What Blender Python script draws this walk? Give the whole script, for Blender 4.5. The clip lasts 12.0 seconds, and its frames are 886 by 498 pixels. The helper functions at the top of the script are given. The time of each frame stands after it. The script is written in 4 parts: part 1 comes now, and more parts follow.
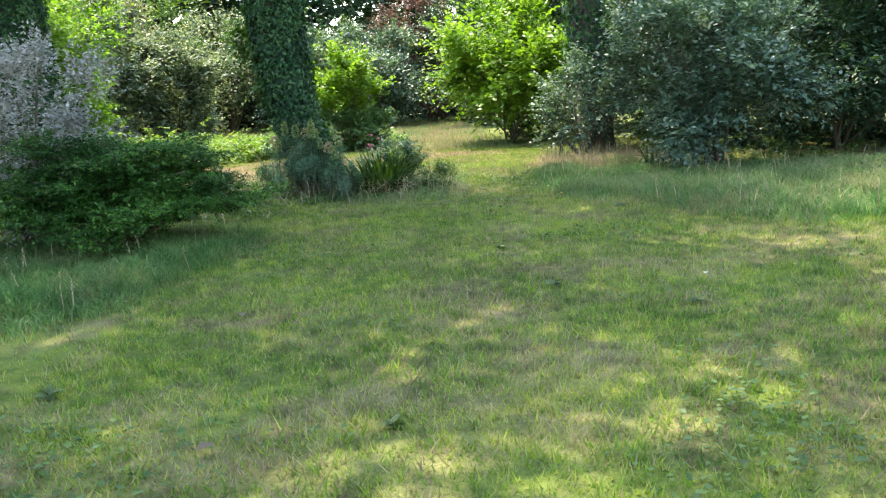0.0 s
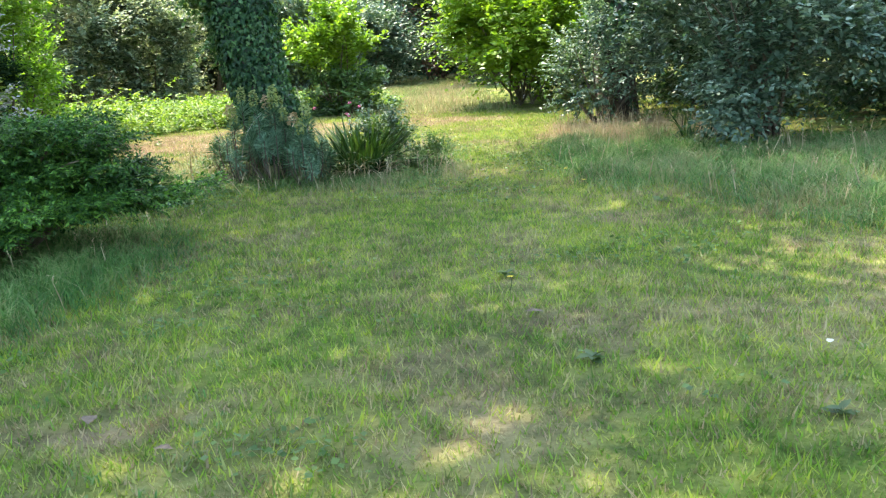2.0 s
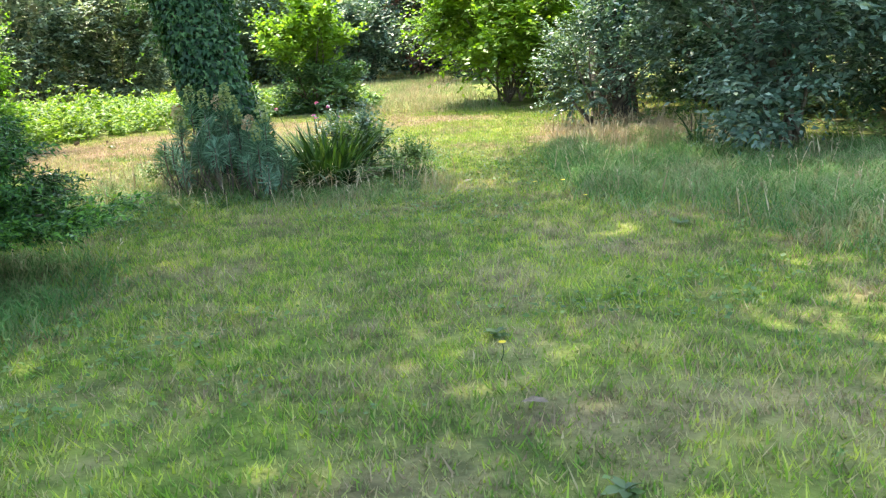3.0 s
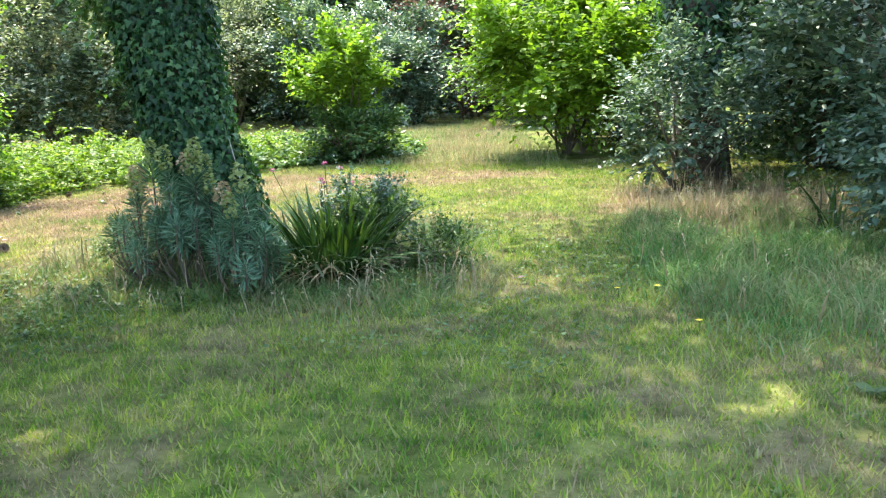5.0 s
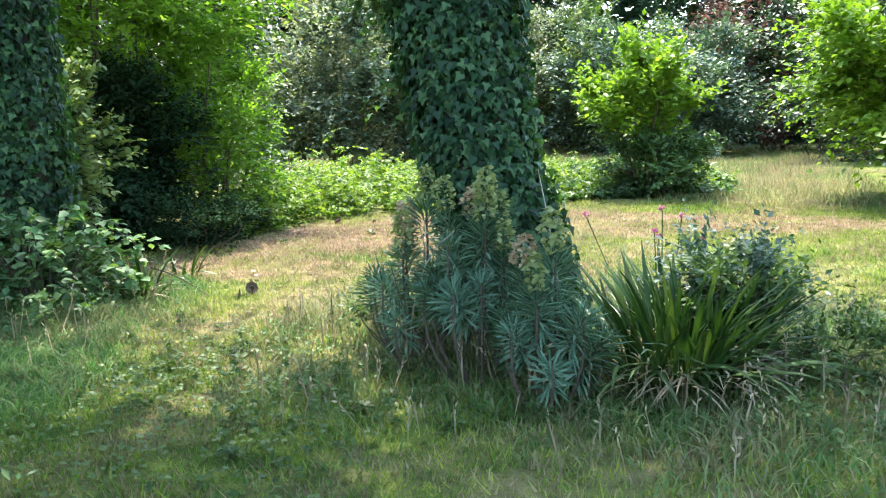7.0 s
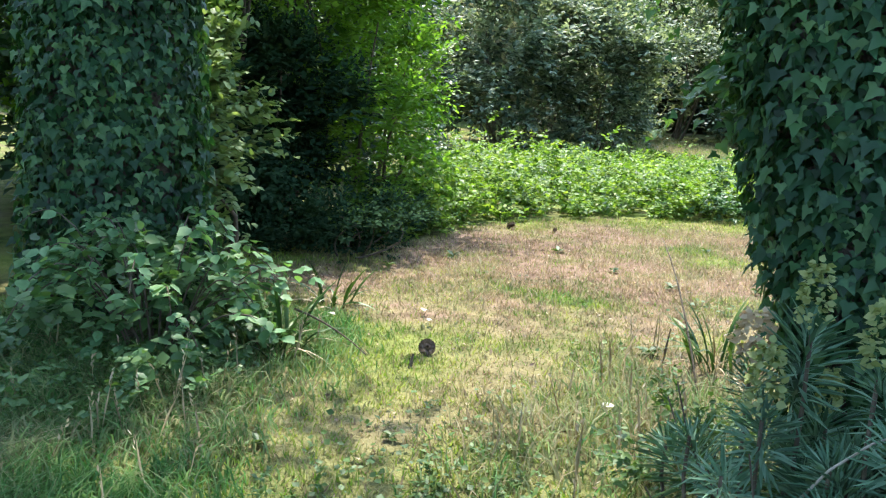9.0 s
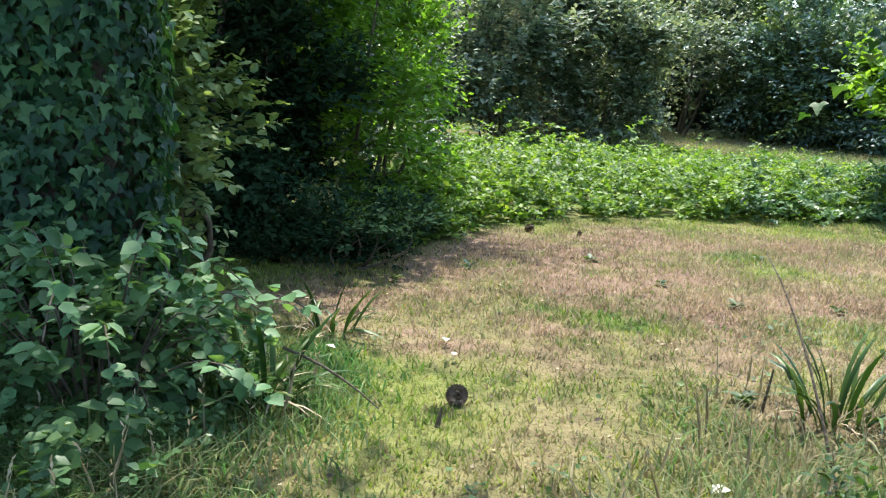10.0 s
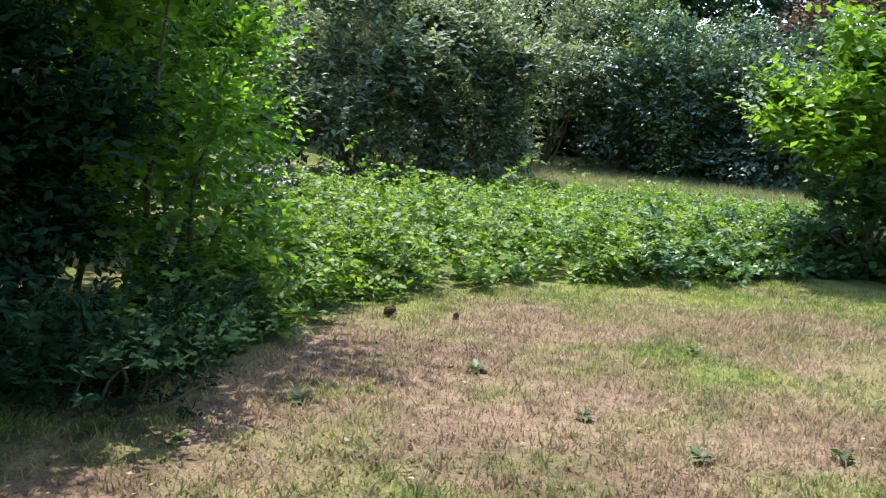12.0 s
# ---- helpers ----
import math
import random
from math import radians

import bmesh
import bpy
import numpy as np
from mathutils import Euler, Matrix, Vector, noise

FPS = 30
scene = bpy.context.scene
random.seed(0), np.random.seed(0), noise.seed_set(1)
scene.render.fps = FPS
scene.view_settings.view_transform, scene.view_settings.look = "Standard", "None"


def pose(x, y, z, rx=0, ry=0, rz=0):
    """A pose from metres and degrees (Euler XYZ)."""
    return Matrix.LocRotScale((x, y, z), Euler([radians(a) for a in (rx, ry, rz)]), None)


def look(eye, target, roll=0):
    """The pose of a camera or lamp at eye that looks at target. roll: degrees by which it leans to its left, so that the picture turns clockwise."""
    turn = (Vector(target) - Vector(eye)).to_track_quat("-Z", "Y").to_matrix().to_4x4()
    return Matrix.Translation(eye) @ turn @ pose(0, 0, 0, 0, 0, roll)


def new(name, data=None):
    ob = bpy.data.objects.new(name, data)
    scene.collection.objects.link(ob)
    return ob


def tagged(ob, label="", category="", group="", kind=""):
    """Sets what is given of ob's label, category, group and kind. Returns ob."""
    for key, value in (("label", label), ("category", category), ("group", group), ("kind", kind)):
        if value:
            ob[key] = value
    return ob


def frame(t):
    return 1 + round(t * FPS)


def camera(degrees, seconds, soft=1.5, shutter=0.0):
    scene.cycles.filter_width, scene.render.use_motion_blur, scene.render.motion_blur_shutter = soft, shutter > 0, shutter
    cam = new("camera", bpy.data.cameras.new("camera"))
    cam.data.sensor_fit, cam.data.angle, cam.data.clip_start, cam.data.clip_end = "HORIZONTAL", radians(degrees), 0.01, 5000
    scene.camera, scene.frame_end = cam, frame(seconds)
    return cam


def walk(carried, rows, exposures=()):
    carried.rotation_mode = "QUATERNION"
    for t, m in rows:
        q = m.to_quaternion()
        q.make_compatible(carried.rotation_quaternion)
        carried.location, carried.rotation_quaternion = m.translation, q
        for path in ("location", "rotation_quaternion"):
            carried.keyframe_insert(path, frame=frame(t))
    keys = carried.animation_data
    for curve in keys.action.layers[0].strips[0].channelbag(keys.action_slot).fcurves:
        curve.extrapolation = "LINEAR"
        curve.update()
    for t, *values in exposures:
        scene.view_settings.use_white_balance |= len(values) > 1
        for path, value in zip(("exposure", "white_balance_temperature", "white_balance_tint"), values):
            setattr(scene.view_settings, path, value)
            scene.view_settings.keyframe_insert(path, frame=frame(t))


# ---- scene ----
cam = camera(53.7, 12.0, soft=1.2)
PATH = [
    (0, (1.732, -4.21, 1.416), (1.585, -2.247, 1.059), -3.6),
    (0.5, (1.787, -3.617, 1.43), (1.624, -1.676, 0.976), -3.9),
    (1, (1.788, -3.097, 1.427), (1.639, -1.157, 0.966), -3.4),
    (1.5, (1.773, -2.494, 1.429), (1.611, -0.556, 0.962), -3.5),
    (2, (1.712, -1.918, 1.438), (1.553, 0.023, 0.985), -3.6),
    (2.5, (1.719, -1.26, 1.416), (1.559, 0.68, 0.958), -3.6),
    (3, (1.698, -0.618, 1.413), (1.569, 1.323, 0.946), -3.5),
    (3.2, (1.707, -0.384, 1.45), (1.604, 1.559, 0.986), -3.2),
    (4.8, (1.637, 1.577, 1.391), (1.408, 3.529, 1.025), -2.6),
    (5, (1.611, 1.819, 1.425), (1.374, 3.769, 1.053), -2.6),
    (5.5, (1.47, 2.344, 1.421), (1.192, 4.296, 1.085), -1.9),
    (6, (1.309, 2.889, 1.399), (0.75, 4.782, 1.078), -0.9),
    (6.5, (1.019, 3.407, 1.38), (0.374, 5.273, 1.062), -0.8),
    (7, (0.663, 3.855, 1.354), (-0.144, 5.661, 1.062), -1.5),
    (7.2, (0.517, 4.042, 1.344), (-0.328, 5.832, 1.058), -1.8),
    (8.8, (-0.762, 5.282, 1.556), (-1.811, 6.943, 1.182), 2.9),
    (9, (-0.937, 5.467, 1.553), (-1.983, 7.132, 1.183), 2.8),
    (9.5, (-1.315, 5.917, 1.471), (-2.36, 7.584, 1.111), 2.9),
    (10, (-1.747, 6.367, 1.414), (-2.77, 8.044, 1.038), 2.8),
    (10.5, (-2.106, 6.825, 1.388), (-3.079, 8.523, 0.977), 3.0),
    (11, (-2.368, 7.311, 1.446), (-3.261, 9.059, 1.064), 2.9),
    (11.5, (-2.591, 7.82, 1.5), (-3.393, 9.621, 1.166), 2.8),
    (12, (-2.731, 8.401, 1.502), (-3.483, 10.228, 1.194), 2.7),
]
EXPOSURES = [(0.0, 2.7, 7500, 4), (1.5, 2.95, 7500, 4), (3.0, 3.05, 7500, 4), (5.0, 2.9, 7100, 6), (7.0, 2.85, 6800, 7), (8.8, 2.6, 6400, 7), (9.5, 2.35, 6400, 8), (10.5, 2.1, 6400, 8), (12.0, 2.0, 6400, 8)]
SUN, SKY = 2.1, 0.15
walk(cam, [(t, look(eye, goal, roll)) for t, eye, goal, roll in PATH], EXPOSURES)

# ---- light: a high summer sun, ahead and to one side of the walk, and a clear sky ----
SUN_AZ, SUN_EL = radians(-33), radians(64)
world = bpy.data.worlds.new("sky")
scene.world = world
world.use_nodes = True
wn = world.node_tree.nodes
wl = world.node_tree.links
sky = wn.new("ShaderNodeTexSky")
sky.sky_type = "NISHITA"
sky.sun_disc = False
sky.sun_elevation = SUN_EL
sky.sun_rotation = SUN_AZ
wn["Background"].inputs["Strength"].default_value = SKY
wl.new(sky.outputs["Color"], wn["Background"].inputs["Color"])
sun_data = bpy.data.lights.new("sun", "SUN")
sun_data.energy = SUN
sun_data.angle = radians(0.53)
sun_data.color = (1.0, 0.95, 0.86)
sun = new("sun", sun_data)
sun_dir = Vector((math.sin(SUN_AZ) * math.cos(SUN_EL), math.cos(SUN_AZ) * math.cos(SUN_EL), math.sin(SUN_EL)))
sun.matrix_world = look(sun_dir * 60, (0, 0, 0))


# ---- numbers ----
def rng_of(seed):
    return np.random.default_rng(seed)


def unit(a):
    return a / np.maximum(np.linalg.norm(a, axis=-1, keepdims=True), 1e-9)


LATTICE = rng_of(5).random((256, 256))


def value_noise(x, y):
    xi, yi = np.floor(x).astype(int), np.floor(y).astype(int)
    fx, fy = x - xi, y - yi
    fx, fy = fx * fx * (3 - 2 * fx), fy * fy * (3 - 2 * fy)
    a, b = LATTICE[xi % 256, yi % 256], LATTICE[(xi + 1) % 256, yi % 256]
    c, d = LATTICE[xi % 256, (yi + 1) % 256], LATTICE[(xi + 1) % 256, (yi + 1) % 256]
    return (a * (1 - fx) + b * fx) * (1 - fy) + (c * (1 - fx) + d * fx) * fy


def fbm(x, y, scale, octaves=3, shift=0.0):
    x, y = np.asarray(x, float) * scale + 40 + shift, np.asarray(y, float) * scale + 70 - shift
    total, weight, amount = 0.0, 0.0, 1.0
    for _ in range(octaves):
        total, weight = total + amount * value_noise(x, y), weight + amount
        x, y, amount = x * 2.03 + 11.3, y * 2.03 + 5.7, amount * 0.5
    return total / weight


def height(x, y):
    return (fbm(x, y, 0.45, 2, 3) - 0.5) * 0.06 + (fbm(x, y, 2.2, 2, 9) - 0.5) * 0.025


def ground_z(x, y):
    return float(height(np.array([x]), np.array([y]))[0])


def smooth(a, lo, hi):
    f = np.clip((a - lo) / (hi - lo), 0, 1)
    return f * f * (3 - 2 * f)


def blob(x, y, cx, cy, rx, ry, soft=0.5):
    return 1 - smooth(np.hypot((x - cx) / rx, (y - cy) / ry), 1 - soft, 1 + soft)


def dryness(x, y):
    """How parched the turf is: 0 lush, 1 straw and bare earth."""
    ragged = fbm(x, y, 1.3, 3, 20) - 0.5
    xs, ys = x + ragged * 1.2, y + ragged * 1.2
    dry = np.maximum.reduce([
        blob(xs, ys, -4.0, 13.1, 1.9, 2.6, 0.3), blob(xs, ys, -4.6, 10.9, 1.1, 1.0, 0.4), blob(xs, ys, -2.2, 14.8, 2.6, 1.3, 0.35),
        blob(xs, ys, 0.2, 15.2, 1.5, 1.0, 0.4) * 0.9, blob(xs, ys, 1.4, 8.0, 0.7, 0.8, 0.6) * 0.55, blob(xs, ys, 3.3, 12.0, 1.2, 1.5, 0.5) * 0.9,
        blob(xs, ys, 0.0, 19.0, 1.0, 4.5, 0.5) * 0.45, blob(xs, ys, -0.1, 1.3, 0.4, 0.3, 0.5) * 0.8, blob(xs, ys, -3.0, 10.9, 1.8, 1.2, 0.5) * 0.8, blob(xs, ys, -2.6, 8.9, 1.6, 1.5, 0.5) * 0.6])
    lawn = smooth(fbm(x, y, 0.75, 3, 31), 0.42, 0.66) * 0.24 + smooth(fbm(x, y, 2.8, 3, 47), 0.46, 0.66) * 0.31 + smooth(fbm(x, y, 9.0, 2, 53), 0.5, 0.75) * 0.18
    green = np.maximum(blob(x, y, -3.65, 11.3, 0.45, 0.2, 0.6), blob(x, y, -3.3, 14.0, 0.5, 0.4, 0.6) * 0.7)
    mottle = smooth(fbm(x, y, 2.6, 3, 60), 0.36, 0.60)
    return np.clip(np.maximum(dry * (0.56 + 0.48 * mottle), lawn) - green * 0.8, 0, 1)


def inside(x, y, poly):
    x, y = np.asarray(x), np.asarray(y)
    hit = np.zeros(x.shape, bool)
    for (x0, y0), (x1, y1) in zip(poly, poly[1:] + poly[:1]):
        if y0 != y1:
            hit ^= ((y0 > y) != (y1 > y)) & (x < (x1 - x0) * (y - y0) / (y1 - y0) + x0)
    return hit


def points_in(rng, poly, n):
    xs, ys = zip(*poly)
    x, y = rng.uniform(min(xs), max(xs), n), rng.uniform(min(ys), max(ys), n)
    keep = inside(x, y, poly)
    return x[keep], y[keep]


# ---- materials ----
def material(name):
    m = bpy.data.materials.new(name)
    m.use_nodes = True
    return m, m.node_tree.nodes, m.node_tree.links


def ramp(nodes, stops):
    r = nodes.new("ShaderNodeValToRGB")
    e = r.color_ramp.elements
    while len(e) < len(stops):
        e.new(0.5)
    for el, (p, c) in zip(e, stops):
        el.position, el.color = p, (*c, 1)
    return r


def noise_node(nodes, links, scale, detail=4.0, coord="Object"):
    tc = nodes.new("ShaderNodeTexCoord")
    n = nodes.new("ShaderNodeTexNoise")
    n.inputs["Scale"].default_value, n.inputs["Detail"].default_value = scale, detail
    links.new(tc.outputs[coord], n.inputs["Vector"])
    return n


def add_node(nodes, links, a, b, wa=1.0, wb=1.0):
    m1 = nodes.new("ShaderNodeMath")
    m1.operation = "MULTIPLY"
    links.new(a, m1.inputs[0])
    m1.inputs[1].default_value = wa
    m2 = nodes.new("ShaderNodeMath")
    m2.operation = "MULTIPLY_ADD"
    links.new(b, m2.inputs[0])
    m2.inputs[1].default_value = wb
    links.new(m1.outputs[0], m2.inputs[2])
    return m2.outputs[0]


def leaf_material(name, stops, through_part=0.4, warm=(1.25, 1.35, 0.45), rough=0.45, patch=1.1, gloss=0.3, single=False):
    """Leaves: colour by leaf and by patch of the plant; part of the light passes through the blade, yellower than it is thrown back."""
    m, n, l = material(name)
    bsdf = n["Principled BSDF"]
    if single:
        pick = n.new("ShaderNodeObjectInfo").outputs["Random"]
    else:
        pick = n.new("ShaderNodeNewGeometry").outputs["Random Per Island"]
    big = noise_node(n, l, patch, 3.0)
    f = add_node(n, l, pick, big.outputs["Fac"], 0.55, 0.75)
    sub = n.new("ShaderNodeMath")
    sub.operation = "SUBTRACT"
    l.new(f, sub.inputs[0])
    sub.inputs[1].default_value = 0.14
    r = ramp(n, stops)
    l.new(sub.outputs[0], r.inputs["Fac"])
    l.new(r.outputs["Color"], bsdf.inputs["Base Color"])
    bsdf.inputs["Roughness"].default_value = rough
    bsdf.inputs["Specular IOR Level"].default_value = gloss
    tint = n.new("ShaderNodeMix")
    tint.data_type, tint.blend_type = "RGBA", "MULTIPLY"
    tint.inputs["Factor"].default_value = 1.0
    l.new(r.outputs["Color"], tint.inputs["A"])
    tint.inputs["B"].default_value = (*warm, 1)
    tr = n.new("ShaderNodeBsdfTranslucent")
    l.new(tint.outputs["Result"], tr.inputs["Color"])
    mix = n.new("ShaderNodeMixShader")
    mix.inputs["Fac"].default_value = through_part
    l.new(bsdf.outputs[0], mix.inputs[1])
    l.new(tr.outputs[0], mix.inputs[2])
    l.new(mix.outputs[0], n["Material Output"].inputs["Surface"])
    return m


def solid_material(name, stops, scale, rough=0.85, bump=0.4, fine=60.0):
    m, n, l = material(name)
    bsdf = n["Principled BSDF"]
    big, small = noise_node(n, l, scale, 5.0), noise_node(n, l, fine, 4.0)
    r = ramp(n, stops)
    l.new(add_node(n, l, big.outputs["Fac"], small.outputs["Fac"], 0.65, 0.35), r.inputs["Fac"])
    l.new(r.outputs["Color"], bsdf.inputs["Base Color"])
    bsdf.inputs["Roughness"].default_value = rough
    b = n.new("ShaderNodeBump")
    b.inputs["Strength"].default_value, b.inputs["Distance"].default_value = bump, 0.02
    l.new(small.outputs["Fac"], b.inputs["Height"])
    l.new(b.outputs[0], bsdf.inputs["Normal"])
    return m


def turf_material(name, lush, dry, through_part=0.45, islands=True):
    """Grass: from lush to straw by the dry attribute of the mesh."""
    m, n, l = material(name)
    bsdf = n["Principled BSDF"]
    at = n.new("ShaderNodeAttribute")
    at.attribute_name = "dry"
    r1, r2 = ramp(n, lush), ramp(n, dry)
    pick = n.new("ShaderNodeNewGeometry").outputs["Random Per Island"] if islands else noise_node(n, l, 35.0, 5.0).outputs["Fac"]
    big, fine = noise_node(n, l, 0.7, 3.0), noise_node(n, l, 6.0, 3.0)
    patch = add_node(n, l, big.outputs["Fac"], fine.outputs["Fac"], 1.1, 1.4)
    shift = n.new("ShaderNodeMath")
    shift.operation = "SUBTRACT"
    l.new(add_node(n, l, pick, patch, 0.55, 1.0), shift.inputs[0])
    shift.inputs[1].default_value = 1.0
    l.new(shift.outputs[0], r1.inputs["Fac"])
    l.new(shift.outputs[0], r2.inputs["Fac"])
    mx = n.new("ShaderNodeMix")
    mx.data_type = "RGBA"
    l.new(at.outputs["Fac"], mx.inputs["Factor"])
    l.new(r1.outputs["Color"], mx.inputs["A"])
    l.new(r2.outputs["Color"], mx.inputs["B"])
    l.new(mx.outputs["Result"], bsdf.inputs["Base Color"])
    bsdf.inputs["Roughness"].default_value = 0.6 if islands else 0.95
    bsdf.inputs["Specular IOR Level"].default_value = 0.35 if islands else 0.1
    if islands:
        tr = n.new("ShaderNodeBsdfTranslucent")
        l.new(mx.outputs["Result"], tr.inputs["Color"])
        mix = n.new("ShaderNodeMixShader")
        mix.inputs["Fac"].default_value = through_part
        l.new(bsdf.outputs[0], mix.inputs[1])
        l.new(tr.outputs[0], mix.inputs[2])
        l.new(mix.outputs[0], n["Material Output"].inputs["Surface"])
    else:
        b = n.new("ShaderNodeBump")
        b.inputs["Strength"].default_value, b.inputs["Distance"].default_value = 0.8, 0.03
        l.new(pick, b.inputs["Height"])
        l.new(b.outputs[0], bsdf.inputs["Normal"])
    return m


M_GROUND = turf_material("turf_ground", [(0.2, (0.05, 0.085, 0.016)), (0.8, (0.16, 0.20, 0.04))], [(0.2, (0.12, 0.077, 0.055)), (0.8, (0.26, 0.175, 0.128))], islands=False)
M_LAWN = turf_material("lawn_blades", [(0.05, (0.055, 0.145, 0.014)), (0.5, (0.17, 0.30, 0.03)), (0.95, (0.42, 0.46, 0.06))], [(0.1, (0.17, 0.12, 0.075)), (0.5, (0.32, 0.235, 0.14)), (0.95, (0.45, 0.37, 0.20))], 0.4)
M_LONG = turf_material("long_grass_blades", [(0.05, (0.035, 0.12, 0.03)), (0.6, (0.10, 0.235, 0.055)), (0.95, (0.24, 0.36, 0.12))], [(0.1, (0.32, 0.225, 0.135)), (0.9, (0.48, 0.375, 0.24))])
M_BARK = solid_material("bark", [(0.3, (0.035, 0.025, 0.02)), (0.7, (0.14, 0.11, 0.085))], 6, 0.9, 0.9, 45)
M_TWIG = solid_material("twig", [(0.3, (0.06, 0.045, 0.03)), (0.7, (0.17, 0.13, 0.09))], 9, 0.85, 0.5)
M_PALE_TWIG = solid_material("bleached_twig", [(0.3, (0.26, 0.22, 0.17)), (0.7, (0.52, 0.47, 0.38))], 12, 0.85, 0.3)
M_IVY = leaf_material("ivy_leaf", [(0.2, (0.008, 0.030, 0.012)), (0.55, (0.026, 0.078, 0.028)), (0.95, (0.13, 0.23, 0.085))], 0.28, (1.6, 1.9, 0.5), 0.45, 2.0, 0.28)
M_IVY_ONE = leaf_material("ivy_leaf_single", [(0.15, (0.010, 0.036, 0.015)), (0.55, (0.034, 0.09, 0.038)), (0.95, (0.14, 0.24, 0.10))], 0.22, (1.6, 1.9, 0.5), 0.48, 2.0, 0.22, True)
M_IVY_SPRAY = leaf_material("young_ivy_leaf", [(0.1, (0.02, 0.065, 0.02)), (0.6, (0.05, 0.12, 0.035)), (0.95, (0.13, 0.22, 0.07))], 0.3, (1.5, 1.6, 0.5), 0.45, 2.0, 0.35)
M_OAK = leaf_material("oak_leaf", [(0.1, (0.08, 0.14, 0.05)), (0.5, (0.17, 0.25, 0.09)), (0.95, (0.36, 0.43, 0.19))], 0.35, (1.3, 1.3, 0.6), 0.5)
M_DUSK = leaf_material("dark_leaf_pale_tips", [(0.2, (0.035, 0.065, 0.04)), (0.5, (0.14, 0.19, 0.11)), (0.85, (0.42, 0.46, 0.33))], 0.36, (1.2, 1.2, 0.7), 0.55, 1.1, 0.3)
M_LIME = leaf_material("lime_leaf", [(0.1, (0.07, 0.14, 0.018)), (0.5, (0.15, 0.26, 0.03)), (0.95, (0.27, 0.40, 0.075))], 0.45, (1.3, 1.4, 0.55), 0.42)
M_BRIGHT = leaf_material("bright_leaf", [(0.1, (0.06, 0.13, 0.02)), (0.5, (0.14, 0.26, 0.035)), (0.95, (0.28, 0.43, 0.08))], 0.58, (1.35, 1.45, 0.6), 0.42)
M_MID = leaf_material("mid_leaf", [(0.1, (0.035, 0.075, 0.025)), (0.5, (0.075, 0.14, 0.04)), (0.95, (0.17, 0.25, 0.08))], 0.34, (1.35, 1.4, 0.55), 0.5, 1.1, 0.3)
M_DARK = leaf_material("dark_leaf", [(0.1, (0.012, 0.034, 0.018)), (0.6, (0.034, 0.075, 0.036)), (0.95, (0.12, 0.18, 0.10))], 0.25, (1.4, 1.5, 0.5), 0.42)
# the hollow's deep shade put into the leaf colour: near black, no gloss
M_SHADE_LEAF = leaf_material("matt_leaf_dark_for_shade", [(0.1, (0.012, 0.03, 0.016)), (0.6, (0.025, 0.055, 0.025)), (0.95, (0.06, 0.10, 0.05))], 0.12, (1.3, 1.4, 0.5), 0.9, 1.1, 0.04)
M_GREY = leaf_material("grey_green_leaf", [(0.15, (0.035, 0.075, 0.05)), (0.55, (0.09, 0.155, 0.105)), (0.95, (0.36, 0.43, 0.36))], 0.28, (1.2, 1.3, 0.6), 0.45, 1.1, 0.4)
M_PALE = leaf_material("pale_leaf", [(0.1, (0.10, 0.12, 0.07)), (0.5, (0.24, 0.25, 0.16)), (0.95, (0.55, 0.50, 0.36))], 0.3, (1.2, 1.2, 0.7), 0.5)
M_MAUVE = leaf_material("mauve_grey_leaf", [(0.1, (0.15, 0.16, 0.13)), (0.5, (0.34, 0.32, 0.31)), (0.95, (0.68, 0.64, 0.64))], 0.25, (1.1, 1.1, 0.9), 0.6)
M_PLUM = leaf_material("purple_leaf", [(0.1, (0.05, 0.03, 0.03)), (0.5, (0.12, 0.075, 0.065)), (0.95, (0.24, 0.17, 0.14))], 0.3, (1.5, 1.1, 0.9), 0.5)
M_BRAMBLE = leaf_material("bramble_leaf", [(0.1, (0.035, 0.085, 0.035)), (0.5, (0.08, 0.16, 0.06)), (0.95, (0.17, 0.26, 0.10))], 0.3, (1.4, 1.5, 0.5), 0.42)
# lighter, yellower copy of the bramble leaf, with sunlight put into its colour
M_BRAMBLE_SUN = leaf_material("bramble_leaf_sunlit_tone", [(0.2, (0.045, 0.105, 0.02)), (0.55, (0.15, 0.255, 0.045)), (0.95, (0.34, 0.41, 0.10))], 0.42, (1.35, 1.4, 0.5), 0.5, 2.6)
M_BRAMBLE_ONE = leaf_material("bramble_leaf_single", [(0.1, (0.05, 0.12, 0.05)), (0.5, (0.13, 0.25, 0.11)), (0.95, (0.30, 0.42, 0.22))], 0.3, (1.4, 1.5, 0.5), 0.5, 1.1, 0.18, True)
M_WEED = leaf_material("weed_leaf", [(0.1, (0.035, 0.07, 0.022)), (0.9, (0.11, 0.165, 0.055))], 0.3, (1.4, 1.5, 0.5), 0.5, 1.1, 0.4, True)
M_JUNIPER = leaf_material("juniper_needle", [(0.15, (0.010, 0.038, 0.012)), (0.55, (0.034, 0.11, 0.022)), (0.9, (0.16, 0.33, 0.055))], 0.3, (1.4, 1.5, 0.5), 0.5)
M_SPURGE = leaf_material("spurge_leaf", [(0.1, (0.035, 0.085, 0.042)), (0.5, (0.10, 0.20, 0.12)), (0.95, (0.30, 0.44, 0.30))], 0.25, (1.2, 1.3, 0.7), 0.55)
M_SPURGE_FLOWER = leaf_material("spurge_flower", [(0.1, (0.16, 0.21, 0.07)), (0.9, (0.40, 0.42, 0.18))], 0.35, (1.2, 1.2, 0.6), 0.6)
